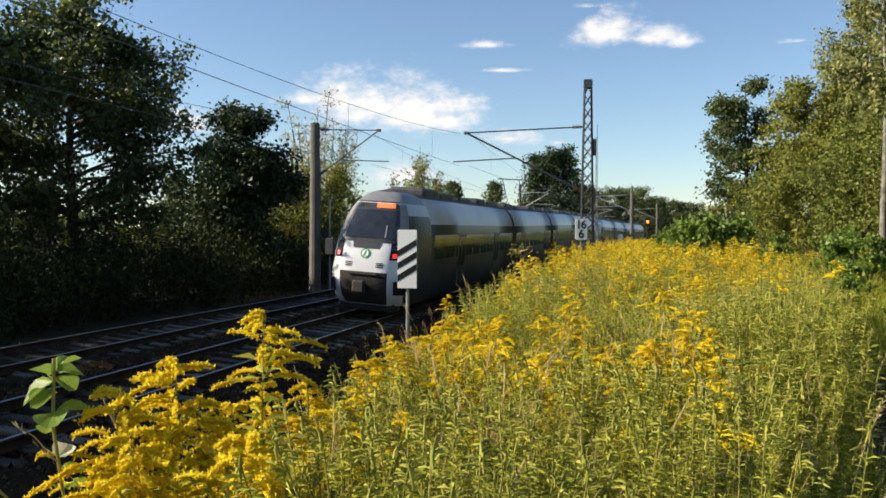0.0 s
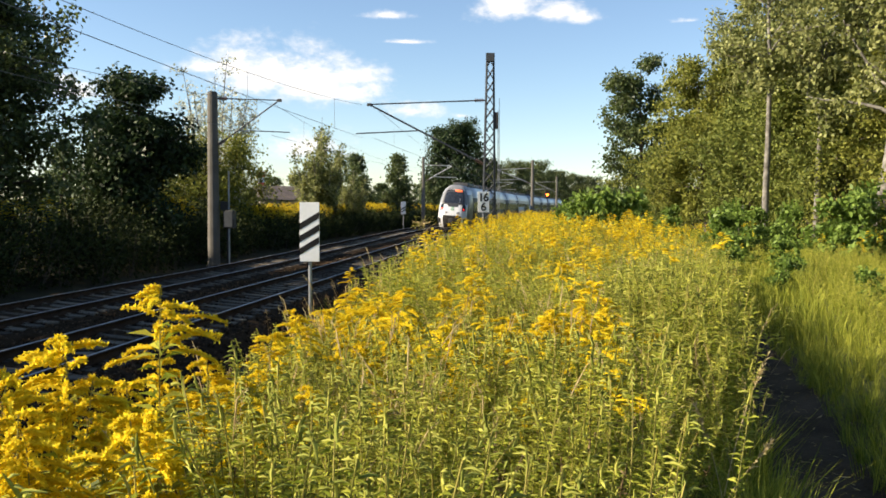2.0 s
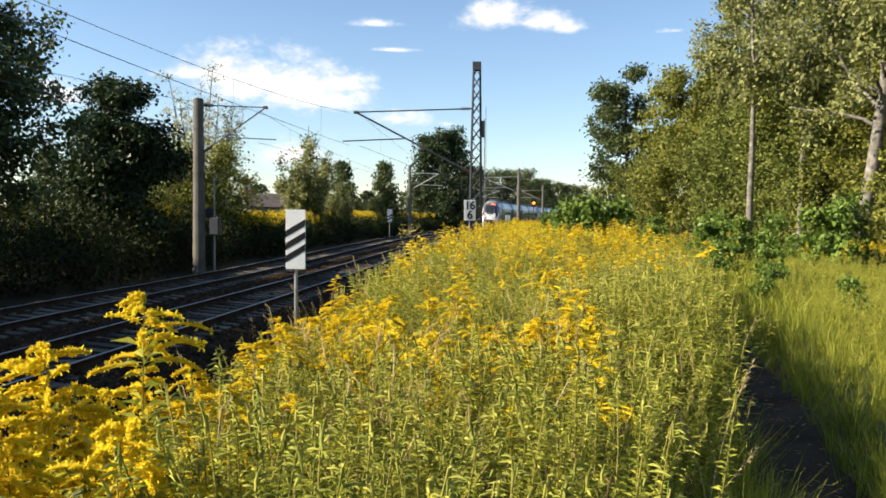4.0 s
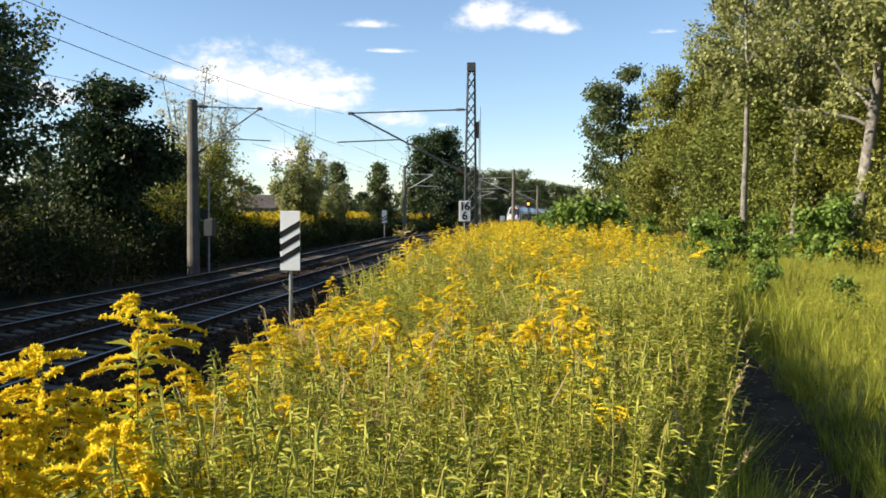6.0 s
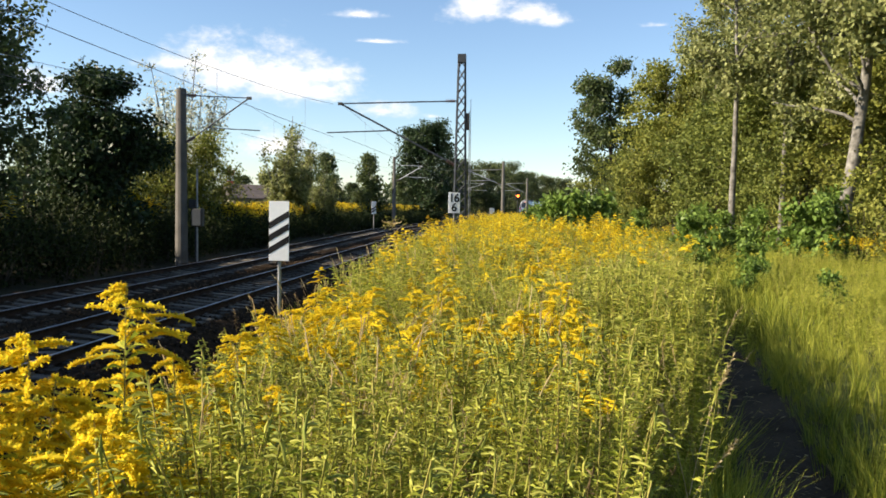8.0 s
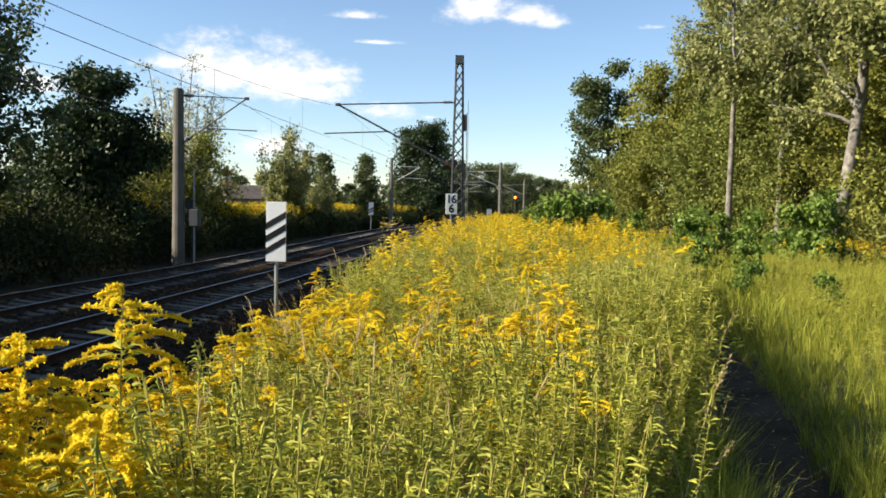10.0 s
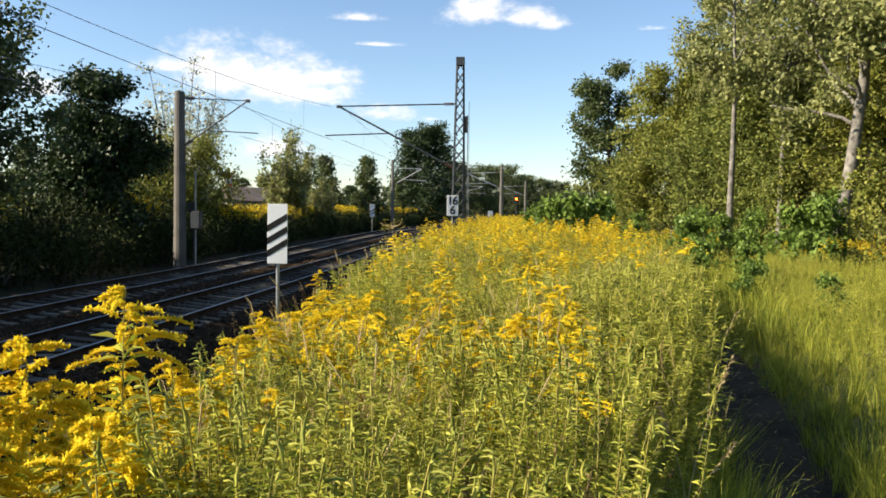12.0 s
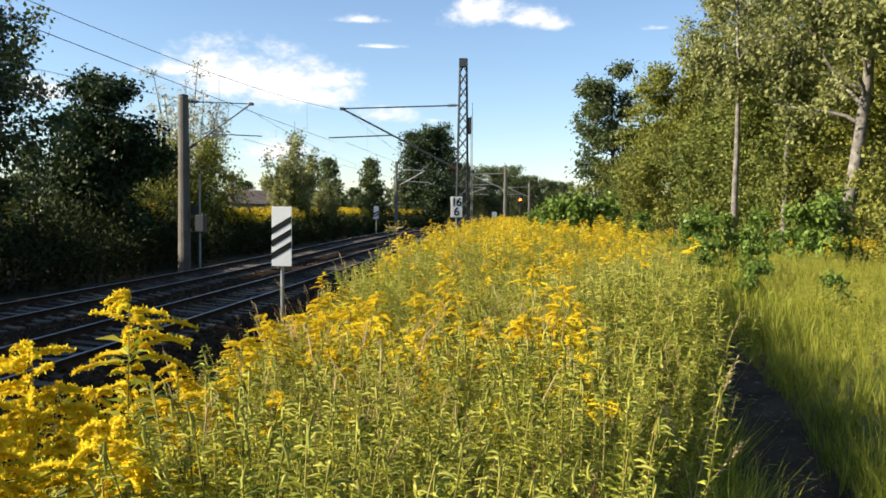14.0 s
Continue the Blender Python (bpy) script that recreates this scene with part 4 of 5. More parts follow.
def build_left_trees():
    # large maple
    x, y = at(-23.5, 38)
    make_tree("maple_tree", "large dark maple in full leaf beyond the tracks", 3, x, y, LEAF_DARK, BARK, height=12.7, crown=5.0, base=2.2, trunk_r=0.32,
              n_limbs=64, n_leaf=38000, leaf_len=0.23, clump=0.30)
    x, y = at(-31.0, 36)
    make_tree("maple_tree", "broad dark maple beside the railway hedge", 8, x, y, LEAF_DARK, BARK, height=12.5, crown=5.2, base=1.8, trunk_r=0.30,
              n_limbs=50, n_leaf=26000, leaf_len=0.26, clump=0.32)
    # five unseen maples left of the view, added to cast shade on the tracks
    t = make_tree("maple_tree", "dark maple out of view, added to shade the tracks", 9, *on_line(13, -17.5)[:2], LEAF_DARK, BARK, height=12.0, crown=4.8, base=1.6, trunk_r=0.28,
                  n_limbs=40, n_leaf=24000, leaf_len=0.27, clump=0.4)
    again(t, *on_line(3, -18.0)[:2], 80, 1.05)
    again(t, *on_line(8, -16.5)[:2], 300, 0.95)
    again(t, *on_line(-3, -16.5)[:2], 20, 1.0)
    again(t, *on_line(20, -18.0)[:2], 190, 1.0)
    x, y = at(-12.9, 47)
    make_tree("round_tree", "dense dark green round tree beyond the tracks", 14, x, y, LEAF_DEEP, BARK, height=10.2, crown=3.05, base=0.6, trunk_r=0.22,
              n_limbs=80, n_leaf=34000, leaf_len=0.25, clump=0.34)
    x, y = at(-7.7, 62)
    make_brush("poplar_tree", "sparse silvery poplar with pale leaves", 21, x, y, LEAF_PALE, BIRCH, height=14.6, spread=3.5, stems=36, n_leaf=14000, leaf_len=0.23, thin=0.7, fan=0.8)
    x, y = at(-8.6, 58)
    make_tree("willow_bush", "yellow-green willow bush below the silvery poplar", 22, x, y, LEAF_OLIVE, BARK, category="bush", height=7.0, crown=4.0, base=0.2, trunk_r=0.12,
              n_limbs=60, n_leaf=20000, leaf_len=0.20, clump=0.32, trunks=3)
    x, y = at(-0.8, 76)
    t = make_brush("young_poplar", "light green young poplar with an open top", 27, x, y, LEAF_BIRCH, BIRCH, height=11.4, spread=3.4, stems=26, n_leaf=20000, leaf_len=0.26, thin=1.2, fan=1.0)
    x, y = at(1.4, 80)
    again(t, x, y, 60, 0.62, "small light green poplar beyond the railway hedge")
    x, y = at(-5.6, 92)
    again(t, x, y, 250, 0.6, "small light green poplar beyond the railway hedge")
    x, y = at(2.2, 100)
    t2 = make_tree("small_tree", "small dark green tree beyond the line", 31, x, y, LEAF_DARK, BARK, height=9.0, crown=3.3, base=0.2, trunk_r=0.15,
                   n_limbs=56, n_leaf=9000, leaf_len=0.32, clump=0.30, shape="cone", trunks=2)
    x, y = at(5.1, 104)
    again(t2, x, y, 77, 0.98)
    for az, d, sc in ((3.6, 118, 0.7), (0.6, 112, 0.75), (-2.0, 118, 0.8), (7.0, 130, 0.8), (-4.0, 110, 0.75), (-11.0, 90, 0.9), (-17.5, 70, 0.9)):
        x, y = at(az, d)
        again(t2, x, y, az * 31 + 90, sc)
    x, y = at(9.0, 140)
    t3 = make_tree("round_tree", "dark rounded tree at the end of the straight", 41, x, y, LEAF_DEEP, BARK, height=17.0, crown=6.2, base=0.2, trunk_r=0.3,
                   n_limbs=110, n_leaf=30000, leaf_len=0.42, clump=0.5)
    far_copies = []
    for az, d, sc in ((13.0, 228, 1.3), (12.0, 235, 1.25), (14.6, 258, 1.3), (16.0, 290, 1.2), (17.2, 310, 1.3), (11.2, 215, 1.2), (18.6, 330, 1.3), (20.0, 345, 1.2), (22.0, 350, 1.2), (15.3, 300, 1.2), (10.2, 200, 1.0)):
        x, y = at(az, d)
        far_copies.append((x, y, az * 53, sc))
    x, y = at(13.2, 222)
    t4 = make_tree("distant_tree", "distant green tree beside the railway bend", 43, x, y, LEAF_FAR, BARK, group="distant trees", height=15.0, crown=6.6, base=0.3, trunk_r=0.25,
                   n_limbs=60, n_leaf=15000, leaf_len=0.40, clump=0.5)
    for x, y, turn, sc in far_copies[1:]:
        again(t4, x, y, turn, sc * 0.85)
    # far wood that closes the view
    rng = np.random.default_rng(77)
    g = Geo()
    n = 26000
    a = np.radians(rng.uniform(-60, 80, n))
    d = rng.uniform(430, 500, n)
    zz = rng.random(n) ** 0.8 * (11 + 3.2 * np.sin(a * 23) + 2.8 * np.sin(a * 61 + 1))
    P = np.stack([d * np.sin(a), d * np.cos(a), zz - 0.5], -1)
    g.add(*leaves(P, rng.normal(0, 1, (n, 3)), rng.uniform(1.8, 3.4, n), rng.uniform(1.4, 2.4, n), rng))
    tagged(g.make("far_wood", [LEAF_FAR]), "distant line of green woodland", "woodland", kind="stuff")


def shrub_row(name, label, rng, pts, height, width, leafmat, per, leaf_len, kind="stuff"):
    """An unbroken thicket: leaf clumps heaped on stems along points of the plan."""
    g = Geo()
    for (x, y, hh) in pts:
        z = gz(x, y)
        c = np.array([x, y, z])
        n = per
        r = rng.normal(0, 1, (n, 3))
        r /= np.linalg.norm(r, axis=1)[:, None]
        k = rng.random(n) ** 0.45
        P = c + r * k[:, None] * np.array([width, width, hh * 0.55]) + np.array([0, 0, hh * 0.5])
        P[:, 2] = np.maximum(P[:, 2], z + 0.05)
        D = r + rng.normal(0, 0.7, (n, 3))
        L = leaf_len * rng.uniform(0.6, 1.3, n)
        g.add(*leaves(P, D, L, L * 0.5, rng), 0)
        for _ in range(3):
            b = branch_line(rng, c - np.array([0, 0, 0.1]), (rng.normal(0, 0.3), rng.normal(0, 0.3), 1), hh * 0.9, 4, 0.1)
            g.add(*tube(b, np.linspace(0.03, 0.008, 5), 3), 1)
    return tagged(g.make(name, [leafmat, BARK]), label, "hedge", kind=kind)


def build_left_hedge():
    rng = np.random.default_rng(52)
    pts = []
    for s in np.arange(6, 150, 1.0):
        for u, hh in ((-10.2, 1.9), (-11.6, 2.5), (-13.4, 2.9)):
            tall = 1.0 if s > 48 else 1.25
            x, y, _ = on_line(s + rng.uniform(-0.5, 0.5), u + rng.uniform(-0.5, 0.5))
            pts.append((x, y, hh * tall * rng.uniform(0.8, 1.15)))
    # leaf colour here already carries the shade of the side facing the track
    shrub_row("trackside_thicket", "thicket of weeds and brambles along the far track, leaves darkened for shade", rng, pts, 2.0, 0.95, LEAF_SHADED, 420, 0.19)
    pts = []
    for s in np.arange(4, 60, 1.2):
        for u, hh in ((-15.5, 3.6), (-18.0, 4.2)):
            x, y, _ = on_line(s + rng.uniform(-0.5, 0.5), u + rng.uniform(-0.6, 0.6))
            pts.append((x, y, hh * rng.uniform(0.75, 1.15)))
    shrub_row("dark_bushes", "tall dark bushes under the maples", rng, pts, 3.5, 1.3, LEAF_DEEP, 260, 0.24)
    pts = []
    for s in np.arange(58, 160, 1.8):
        for u, hh in ((-20, 2.6), (-25, 3.3), (-32, 3.9)):
            x, y, _ = on_line(s + rng.uniform(-0.8, 0.8), u + rng.uniform(-1.5, 1.5))
            pts.append((x, y, hh * rng.uniform(0.6, 1.25)))
    shrub_row("far_bushes", "sunlit green bushes beyond the railway", rng, pts, 3.5, 1.7, LEAF_OLIVE, 250, 0.36)


def build_right_wood():
    rng = np.random.default_rng(63)
    # tall birches with pale trunks
    x, y = at(29.9, 36)
    b1 = make_tree("birch_tree", "tall birch with a pale straight trunk at the wood's edge", 71, x, y, LEAF_BIRCH, BIRCH, group="birches", height=15.5, crown=3.3, base=6.2, trunk_r=0.16,
                   n_limbs=28, n_leaf=11500, leaf_len=0.18, clump=0.22, shape="tall", twigs=5)
    x, y = at(36.2, 31)
    b2 = make_tree("birch_tree", "leaning birch with a thick pale trunk", 72, x, y, LEAF_BIRCH, BIRCH, group="birches", height=16.5, crown=4.2, base=4.6, trunk_r=0.27,
                   n_limbs=32, n_leaf=14500, leaf_len=0.19, clump=0.23, shape="tall", lean=(-1.3, 0.1), twigs=5)
    for az, d, t, sc in ((33.0, 38, b1, 0.95), (39.5, 30, b1, 1.05), (35.0, 44, b2, 1.0), (31.0, 48, b1, 1.0), (40.0, 38, b2, 1.05), (44.0, 29, b2, 1.0), (28.6, 50, b1, 0.9), (38.0, 46, b1, 1.1), (48.0, 30, b1, 1.0)):
        x, y = at(az, d)
        again(t, x, y, az * 47 % 360, sc)
    # olive willows
    x, y = at(26.6, 52)
    w = make_tree("willow_tree", "broad olive-green willow at the wood's edge", 81, x, y, LEAF_OLIVE, BARK, group="willows", height=10.6, crown=4.2, base=0.6, trunk_r=0.16,
                  n_limbs=90, n_leaf=40000, leaf_len=0.19, clump=0.24, trunks=4)
    x, y = at(33.4, 42)
    w2 = make_tree("alder_tree", "bushy mid-green alder at the wood's edge", 84, x, y, LEAF_ALDER, BARK, group="alders", height=8.2, crown=3.3, base=0.5, trunk_r=0.12,
                   n_limbs=70, n_leaf=30000, leaf_len=0.18, clump=0.26, trunks=3)
    for az, d, sc in ((29.4, 46, 0.9), (24.0, 66, 0.72), (31.5, 43, 0.85), (34.5, 40, 0.8), (23.0, 84, 0.75), (38.5, 36, 0.8), (42.5, 34, 0.9), (21.6, 100, 0.8), (28.5, 60, 1.1), (31.0, 56, 1.15), (34.0, 52, 1.1)):
        x, y = at(az, d)
        alder = round(az * 10) % 3 == 0
        again(w2 if alder else w, x, y, az * 71 % 360, sc)
    x, y = at(21.9, 72)
    d1 = make_tree("dark_poplar", "tall dark green poplar behind the willows", 91, x, y, LEAF_DARK, BARK, height=15.4, crown=3.3, base=2.0, trunk_r=0.25,
                   n_limbs=40, n_leaf=16000, leaf_len=0.29, clump=0.36)
    x, y = at(36.0, 56)
    again(d1, x, y, 200, 1.2, "tall dark tree behind the birches")
    x, y = at(41.0, 50)
    again(d1, x, y, 100, 1.2, "tall dark tree behind the birches")
    # undergrowth along the edge
    pts = []
    for s in np.arange(6, 110, 1.3):
        for u, hh in ((20.5, 2.2), (22.5, 3.4), (25.0, 4.2)):
            x, y, _ = on_line(s + rng.uniform(-0.6, 0.6), u + rng.uniform(-0.8, 0.8))
            pts.append((x, y, hh * rng.uniform(0.6, 1.2)))
    shrub_row("wood_undergrowth", "yellow-green undergrowth at the foot of the wood", rng, pts, 3, 1.2, LEAF_OLIVE, 300, 0.15)
    # fresh green saplings and shrubs in the meadow
    x, y = at(17.2, 27)
    sap = make_tree("sapling", "bright green broad-leaved sapling in the meadow", 101, x, y, LEAF_FRESH, BARK, group="saplings", category="bush", height=2.3, crown=0.75, base=0.2, trunk_r=0.025,
                    n_limbs=30, n_leaf=1500, leaf_len=0.20, clump=0.13, shape="cone", trunks=3, twigs=4)
    for az, d, sc in ((18.6, 26, 0.95), (19.4, 28, 1.05), (16.4, 30, 0.8), (22.0, 42, 0.85), (24.2, 40, 0.62), (20.6, 44, 0.8), (23.2, 46, 0.8),
                      (26.6, 29, 0.7), (28.0, 28, 0.78), (27.3, 30, 0.85), (29.8, 29, 0.55), (33.6, 27, 0.95), (35.0, 26, 0.85), (34.4, 28, 1.05), (36.2, 27, 0.8), (31.0, 31, 0.8), (26.8, 19, 0.42), (30.6, 16, 0.36), (31.6, 19, 0.45), (36.5, 14, 0.35), (28.9, 22, 0.5), (29.4, 34, 0.8), (30.6, 34, 0.75), (36.6, 29, 0.85)):
        x, y = at(az, d)
        again(sap, x, y, az * 97 % 360, sc)


def build_house():
    x, y = at(-3.0, 96)
    t = thing("house", pose(x, y, -1.0, 0, 0, 20), "low plastered house with a dark roof beyond the trees", "house")
    bm = bmesh.new()
    box(bm, -3.2, 3.2, -3, 3, 0, 4.4, 0.03)
    part("wall", bm, PLASTER, t)
    bm = bmesh.new()
    vs = [bm.verts.new(p) for p in ((-3.6, -3.4, 4.4), (3.6, -3.4, 4.4), (3.6, 3.4, 4.4), (-3.6, 3.4, 4.4), (-3.6, 0, 6.0), (3.6, 0, 6.0))]
    for f in ((0, 1, 5, 4), (2, 3, 4, 5), (0, 4, 3), (1, 2, 5), (3, 2, 1, 0)):
        bm.faces.new([vs[i] for i in f])
    part("roof", bm, ROOFTILE, t)
    for dx in (-1.6, 1.4):
        bm = bmesh.new()
        box(bm, dx - 0.6, dx + 0.6, -3.04, -2.98, 1.2, 2.8, 0.02)
        part("window", bm, GLASSDARK, t)
    x, y = at(-4.9, 104)
    p = thing("flag_mast", pose(x, y, -0.3), "pole with a red and white banner beyond the trees", "flag")
    bm = bmesh.new()
    rod(bm, (0, 0, 0), (0, 0, 7.4), 0.06, 6)
    part("pole", bm, GALV, p)
    for k, m in ((0, REDPAINT), (1, SIGNWHITE), (2, REDPAINT)):
        bm = bmesh.new()
        box(bm, 0.05, 0.95, -0.02, 0.02, 7.3 - 0.7 * (k + 1), 7.3 - 0.7 * k, 0.005)
        part("banner_field", bm, m, p)


# ---- meadow plants ----
def goldenrod_template(rng, height, n_leaf, branches, segs, sides, plume, florets=0, leaf=0.085, bud=False, thick=1.0, stack=1.15):
    """One goldenrod: stem (0), leaves (1), flowers (2) or buds (3)."""
    g = Geo()
    n = 6
    k = np.linspace(0, 1, n)
    bend = rng.normal(0, 0.07, 2)
    P = np.stack([bend[0] * k ** 2 * height, bend[1] * k ** 2 * height, k * height], -1)
    g.add(*tube(P, 0.0032 * (1 - 0.6 * k) + 0.0008, 3), 0)
    f = np.sort(rng.uniform(0.22, 0.97, n_leaf))
    base = np.stack([np.interp(f, k, P[:, c]) for c in range(3)], -1)
    a = np.arange(n_leaf) * 2.4 + rng.uniform(0, 6)
    D = np.stack([np.cos(a), np.sin(a), rng.uniform(0.1, 0.8, n_leaf)], -1)
    L = leaf * rng.uniform(0.7, 1.25, n_leaf) * (1.1 - 0.5 * f)
    g.add(*leaves(base, D, L, L * 0.12 + 0.002, rng, droop=0.25), 1)
    kind = 3 if bud else 2
    top = P[-1]
    side = rng.uniform(0, 2 * math.pi)
    if bud:
        # tapering spike of closed buds
        g.add(*tube(np.stack([top + (0, 0, -plume), top + (0, 0, -plume * 0.4), top + (0.01, 0, plume * 0.3)]), [0.002, 0.005, 0.001], 3), 3)
    for i in range(branches):
        q = i / max(1, branches - 1)
        st = top - np.array([0, 0, plume * stack * q])
        a = side + rng.normal(0, 1.25 if branches < 50 else 1.9) + (math.pi if rng.random() < 0.25 else 0)
        ln = plume * (0.35 + 0.65 * q ** 0.7) * rng.uniform(0.7, 1.2)
        kk = np.linspace(0, 1, segs + 1)
        out = np.array([math.cos(a), math.sin(a), 0])
        pts = st + out * (ln * kk)[:, None] + np.array([0, 0, 1]) * (ln * (0.50 * kk - 0.48 * kk ** 2))[:, None]
        rad = (0.0012 + 0.0048 * np.sin(math.pi * np.clip(kk * 0.95, 0, 1)) ** 0.7) * rng.uniform(0.8, 1.25) * thick
        if bud:
            rad = rad * 0.7
        if florets:
            rad = rad * rng.uniform(0.75, 1.25, segs + 1)
        g.add(*tube(pts, rad, sides), kind)
        if florets:
            m = florets
            t = rng.uniform(0.2, 1.0, m)
            c = np.stack([np.interp(t, kk, pts[:, j]) for j in range(3)], -1)
            d = rng.normal(0, 1, (m, 3)) + np.array([0, 0, 0.6])
            g.add(*leaves(c, d, rng.uniform(0.006, 0.013, m), 0.006, rng), kind)
    return g.arrays()


def plume_template(rng, length, racemes):
    """A tall goldenrod a metre high: arching racemes set on the upper 'length' of its stem."""
    g = Geo()
    k = np.linspace(0, 1, 9)
    b = rng.normal(0, 0.06, 2)
    P = np.stack([b[0] * k ** 2, b[1] * k ** 2, k], -1)
    g.add(*tube(P, 0.0036 * (1 - 0.7 * k) + 0.0008, 4), 0)
    n = 84
    f = np.sort(rng.uniform(0.2, 1 - length * 0.55, n))
    base = np.stack([np.interp(f, k, P[:, c]) for c in range(3)], -1)
    a = np.arange(n) * 2.4
    D = np.stack([np.cos(a), np.sin(a), rng.uniform(0.15, 0.9, n)], -1)
    L = rng.uniform(0.06, 0.105, n)
    g.add(*leaves(base, D, L, L * 0.16, rng, droop=0.3), 1)
    side = rng.uniform(0, 2 * math.pi)
    for i in range(racemes):
        q = (i + rng.uniform(-0.3, 0.3)) / racemes
        z = 1.0 - length * max(q, 0.0) ** 1.1
        st = np.array([np.interp(z, k, P[:, 0]), np.interp(z, k, P[:, 1]), z])
        a = side + rng.normal(0, 1.15) + (math.pi if rng.random() < 0.28 else 0.0)
        ln = (0.045 + 0.115 * min(1.0, q * 1.6 + 0.05)) * rng.uniform(0.75, 1.2)
        kk = np.linspace(0, 1, 8)
        out = np.array([math.cos(a), math.sin(a), 0.0])
        lift, drop = rng.uniform(0.30, 0.65), rng.uniform(0.40, 0.70)
        pts = st + out * (ln * kk)[:, None] + np.array([0, 0, 1.0]) * (ln * (lift * kk - drop * kk ** 2))[:, None]
        g.add(*tube(pts, np.full(8, 0.0011), 3), 0)
        m = 8
        t = np.linspace(0.16, 1.0, m)
        c = np.stack([np.interp(t, kk, pts[:, j]) for j in range(3)], -1)
        rad = 0.0058 * np.sin(math.pi * np.clip(0.12 + 0.80 * (t - 0.1), 0, 1)) ** 0.6 * rng.uniform(0.7, 1.2, m)
        rad[-1] *= 0.5
        g.add(*tube(c, rad, 5), 2)
        m = 84
        t = rng.uniform(0.14, 1.0, m)
        c = np.stack([np.interp(t, kk, pts[:, j]) for j in range(3)], -1) + rng.normal(0, 0.0028, (m, 3))
        g.add(*leaves(c, rng.normal(0, 1, (m, 3)) + np.array([0, 0, 0.4]), rng.uniform(0.008, 0.015, m), 0.006, rng), 2)
    return g.arrays()


def tuft_template(rng, height, blades, spread, width=0.006):
    g = Geo()
    for _ in range(blades):
        a = rng.uniform(0, 2 * math.pi)
        r = spread * rng.random()
        h = height * rng.uniform(0.5, 1.15)
        o = np.array([math.cos(a), math.sin(a), 0])
        s = np.array([-o[1], o[0], 0])
        bend = h * rng.uniform(0.15, 0.6)
        p0, p1, p2 = o * r, o * (r + bend * 0.3) + np.array([0, 0, h * 0.6]), o * (r + bend) + np.array([0, 0, h * 0.97])
        w = width * rng.uniform(0.7, 1.4)
        V = np.array([p0 - s * w / 2, p0 + s * w / 2, p1 + s * w / 2, p1 - s * w / 2, p2])
        g.add(V, np.array([(0, 1, 2, 3), (3, 2, 4, -1)]), 0)
    return g.arrays()


def seedgrass_template(rng, height, stems):
    """Straw-coloured stalks with feathery seed heads."""
    g = Geo()
    for _ in range(stems):
        b = rng.normal(0, 0.03, 3) * np.array([1, 1, 0])
        a = rng.uniform(0, 2 * math.pi)
        h = height * rng.uniform(0.75, 1.1)
        lean = rng.uniform(0.05, 0.25) * h
        k = np.linspace(0, 1, 5)
        P = b + np.stack([math.cos(a) * lean * k ** 2, math.sin(a) * lean * k ** 2, h * k], -1)
        g.add(*tube(P, np.linspace(0.0022, 0.001, 5), 3), 0)
        d = P[-1] - P[-2]
        d /= np.linalg.norm(d)
        q = np.stack([P[-1] - d * 0.02, P[-1] + d * 0.05, P[-1] + d * 0.12, P[-1] + d * 0.17 + np.array([math.cos(a), math.sin(a), -0.6]) * 0.02])
        g.add(*tube(q, [0.0008, 0.0032, 0.0026, 0.0004], 4), 0)
        m = 24
        t = rng.random(m)
        c = q[0] + (q[3] - q[0]) * t[:, None]
        g.add(*leaves(c, d + rng.normal(0, 0.35, (m, 3)), 0.024, 0.0024, rng), 0)
    return g.arrays()


def scatter(geo, templates, x, y, scale, rng, remap=None, lean=0.06, z=None):
    """Join copies of templates, each turned, leaned and scaled, at plan points."""
    zz = ground_z(x, y) if z is None else z
    which = rng.integers(0, len(templates), len(x))
    for ti, (V, F, I) in enumerate(templates):
        sel = np.where(which == ti)[0]
        if not len(sel):
            continue
        a = rng.uniform(0, 2 * math.pi, len(sel))
        c, s = np.cos(a), np.sin(a)
        k = scale[sel]
        lx, ly = rng.normal(0, lean, len(sel)), rng.normal(0, lean, len(sel))
        X = (V[None, :, 0] * c[:, None] - V[None, :, 1] * s[:, None] + V[None, :, 2] * lx[:, None]) * k[:, None] + x[sel][:, None]
        Y = (V[None, :, 0] * s[:, None] + V[None, :, 1] * c[:, None] + V[None, :, 2] * ly[:, None]) * k[:, None] + y[sel][:, None]
        Z = V[None, :, 2] * k[:, None] + zz[sel][:, None] - 0.02
        W = np.stack([X, Y, Z], -1).reshape(-1, 3)
        m = len(sel)
        off = (np.arange(m) * len(V))[:, None, None]
        G = np.where(F[None] < 0, -1, F[None] + off).reshape(-1, 4)
        geo.add(W, G, np.tile(I if remap is None else np.full(len(I), remap), m))


def wedge(rng, n, d0, d1, a0, a1, power=2.0):
    """Plan points spread evenly over a stretch of a ring round the meadow's corner."""
    d = (d0 ** power + (d1 ** power - d0 ** power) * rng.random(n)) ** (1 / power)
    a = np.radians(rng.uniform(a0, a1, n))
    return d * np.sin(a), d * np.cos(a), d


def patches(x, y, f=0.55, seed=0.0):
    return np.sin(x * f * 1.7 + 1.1 + seed) * np.sin(y * f * 1.1 + 0.4 + seed * 2) + 0.6 * np.sin(x * f * 3.3 + y * f * 2.1 + seed)


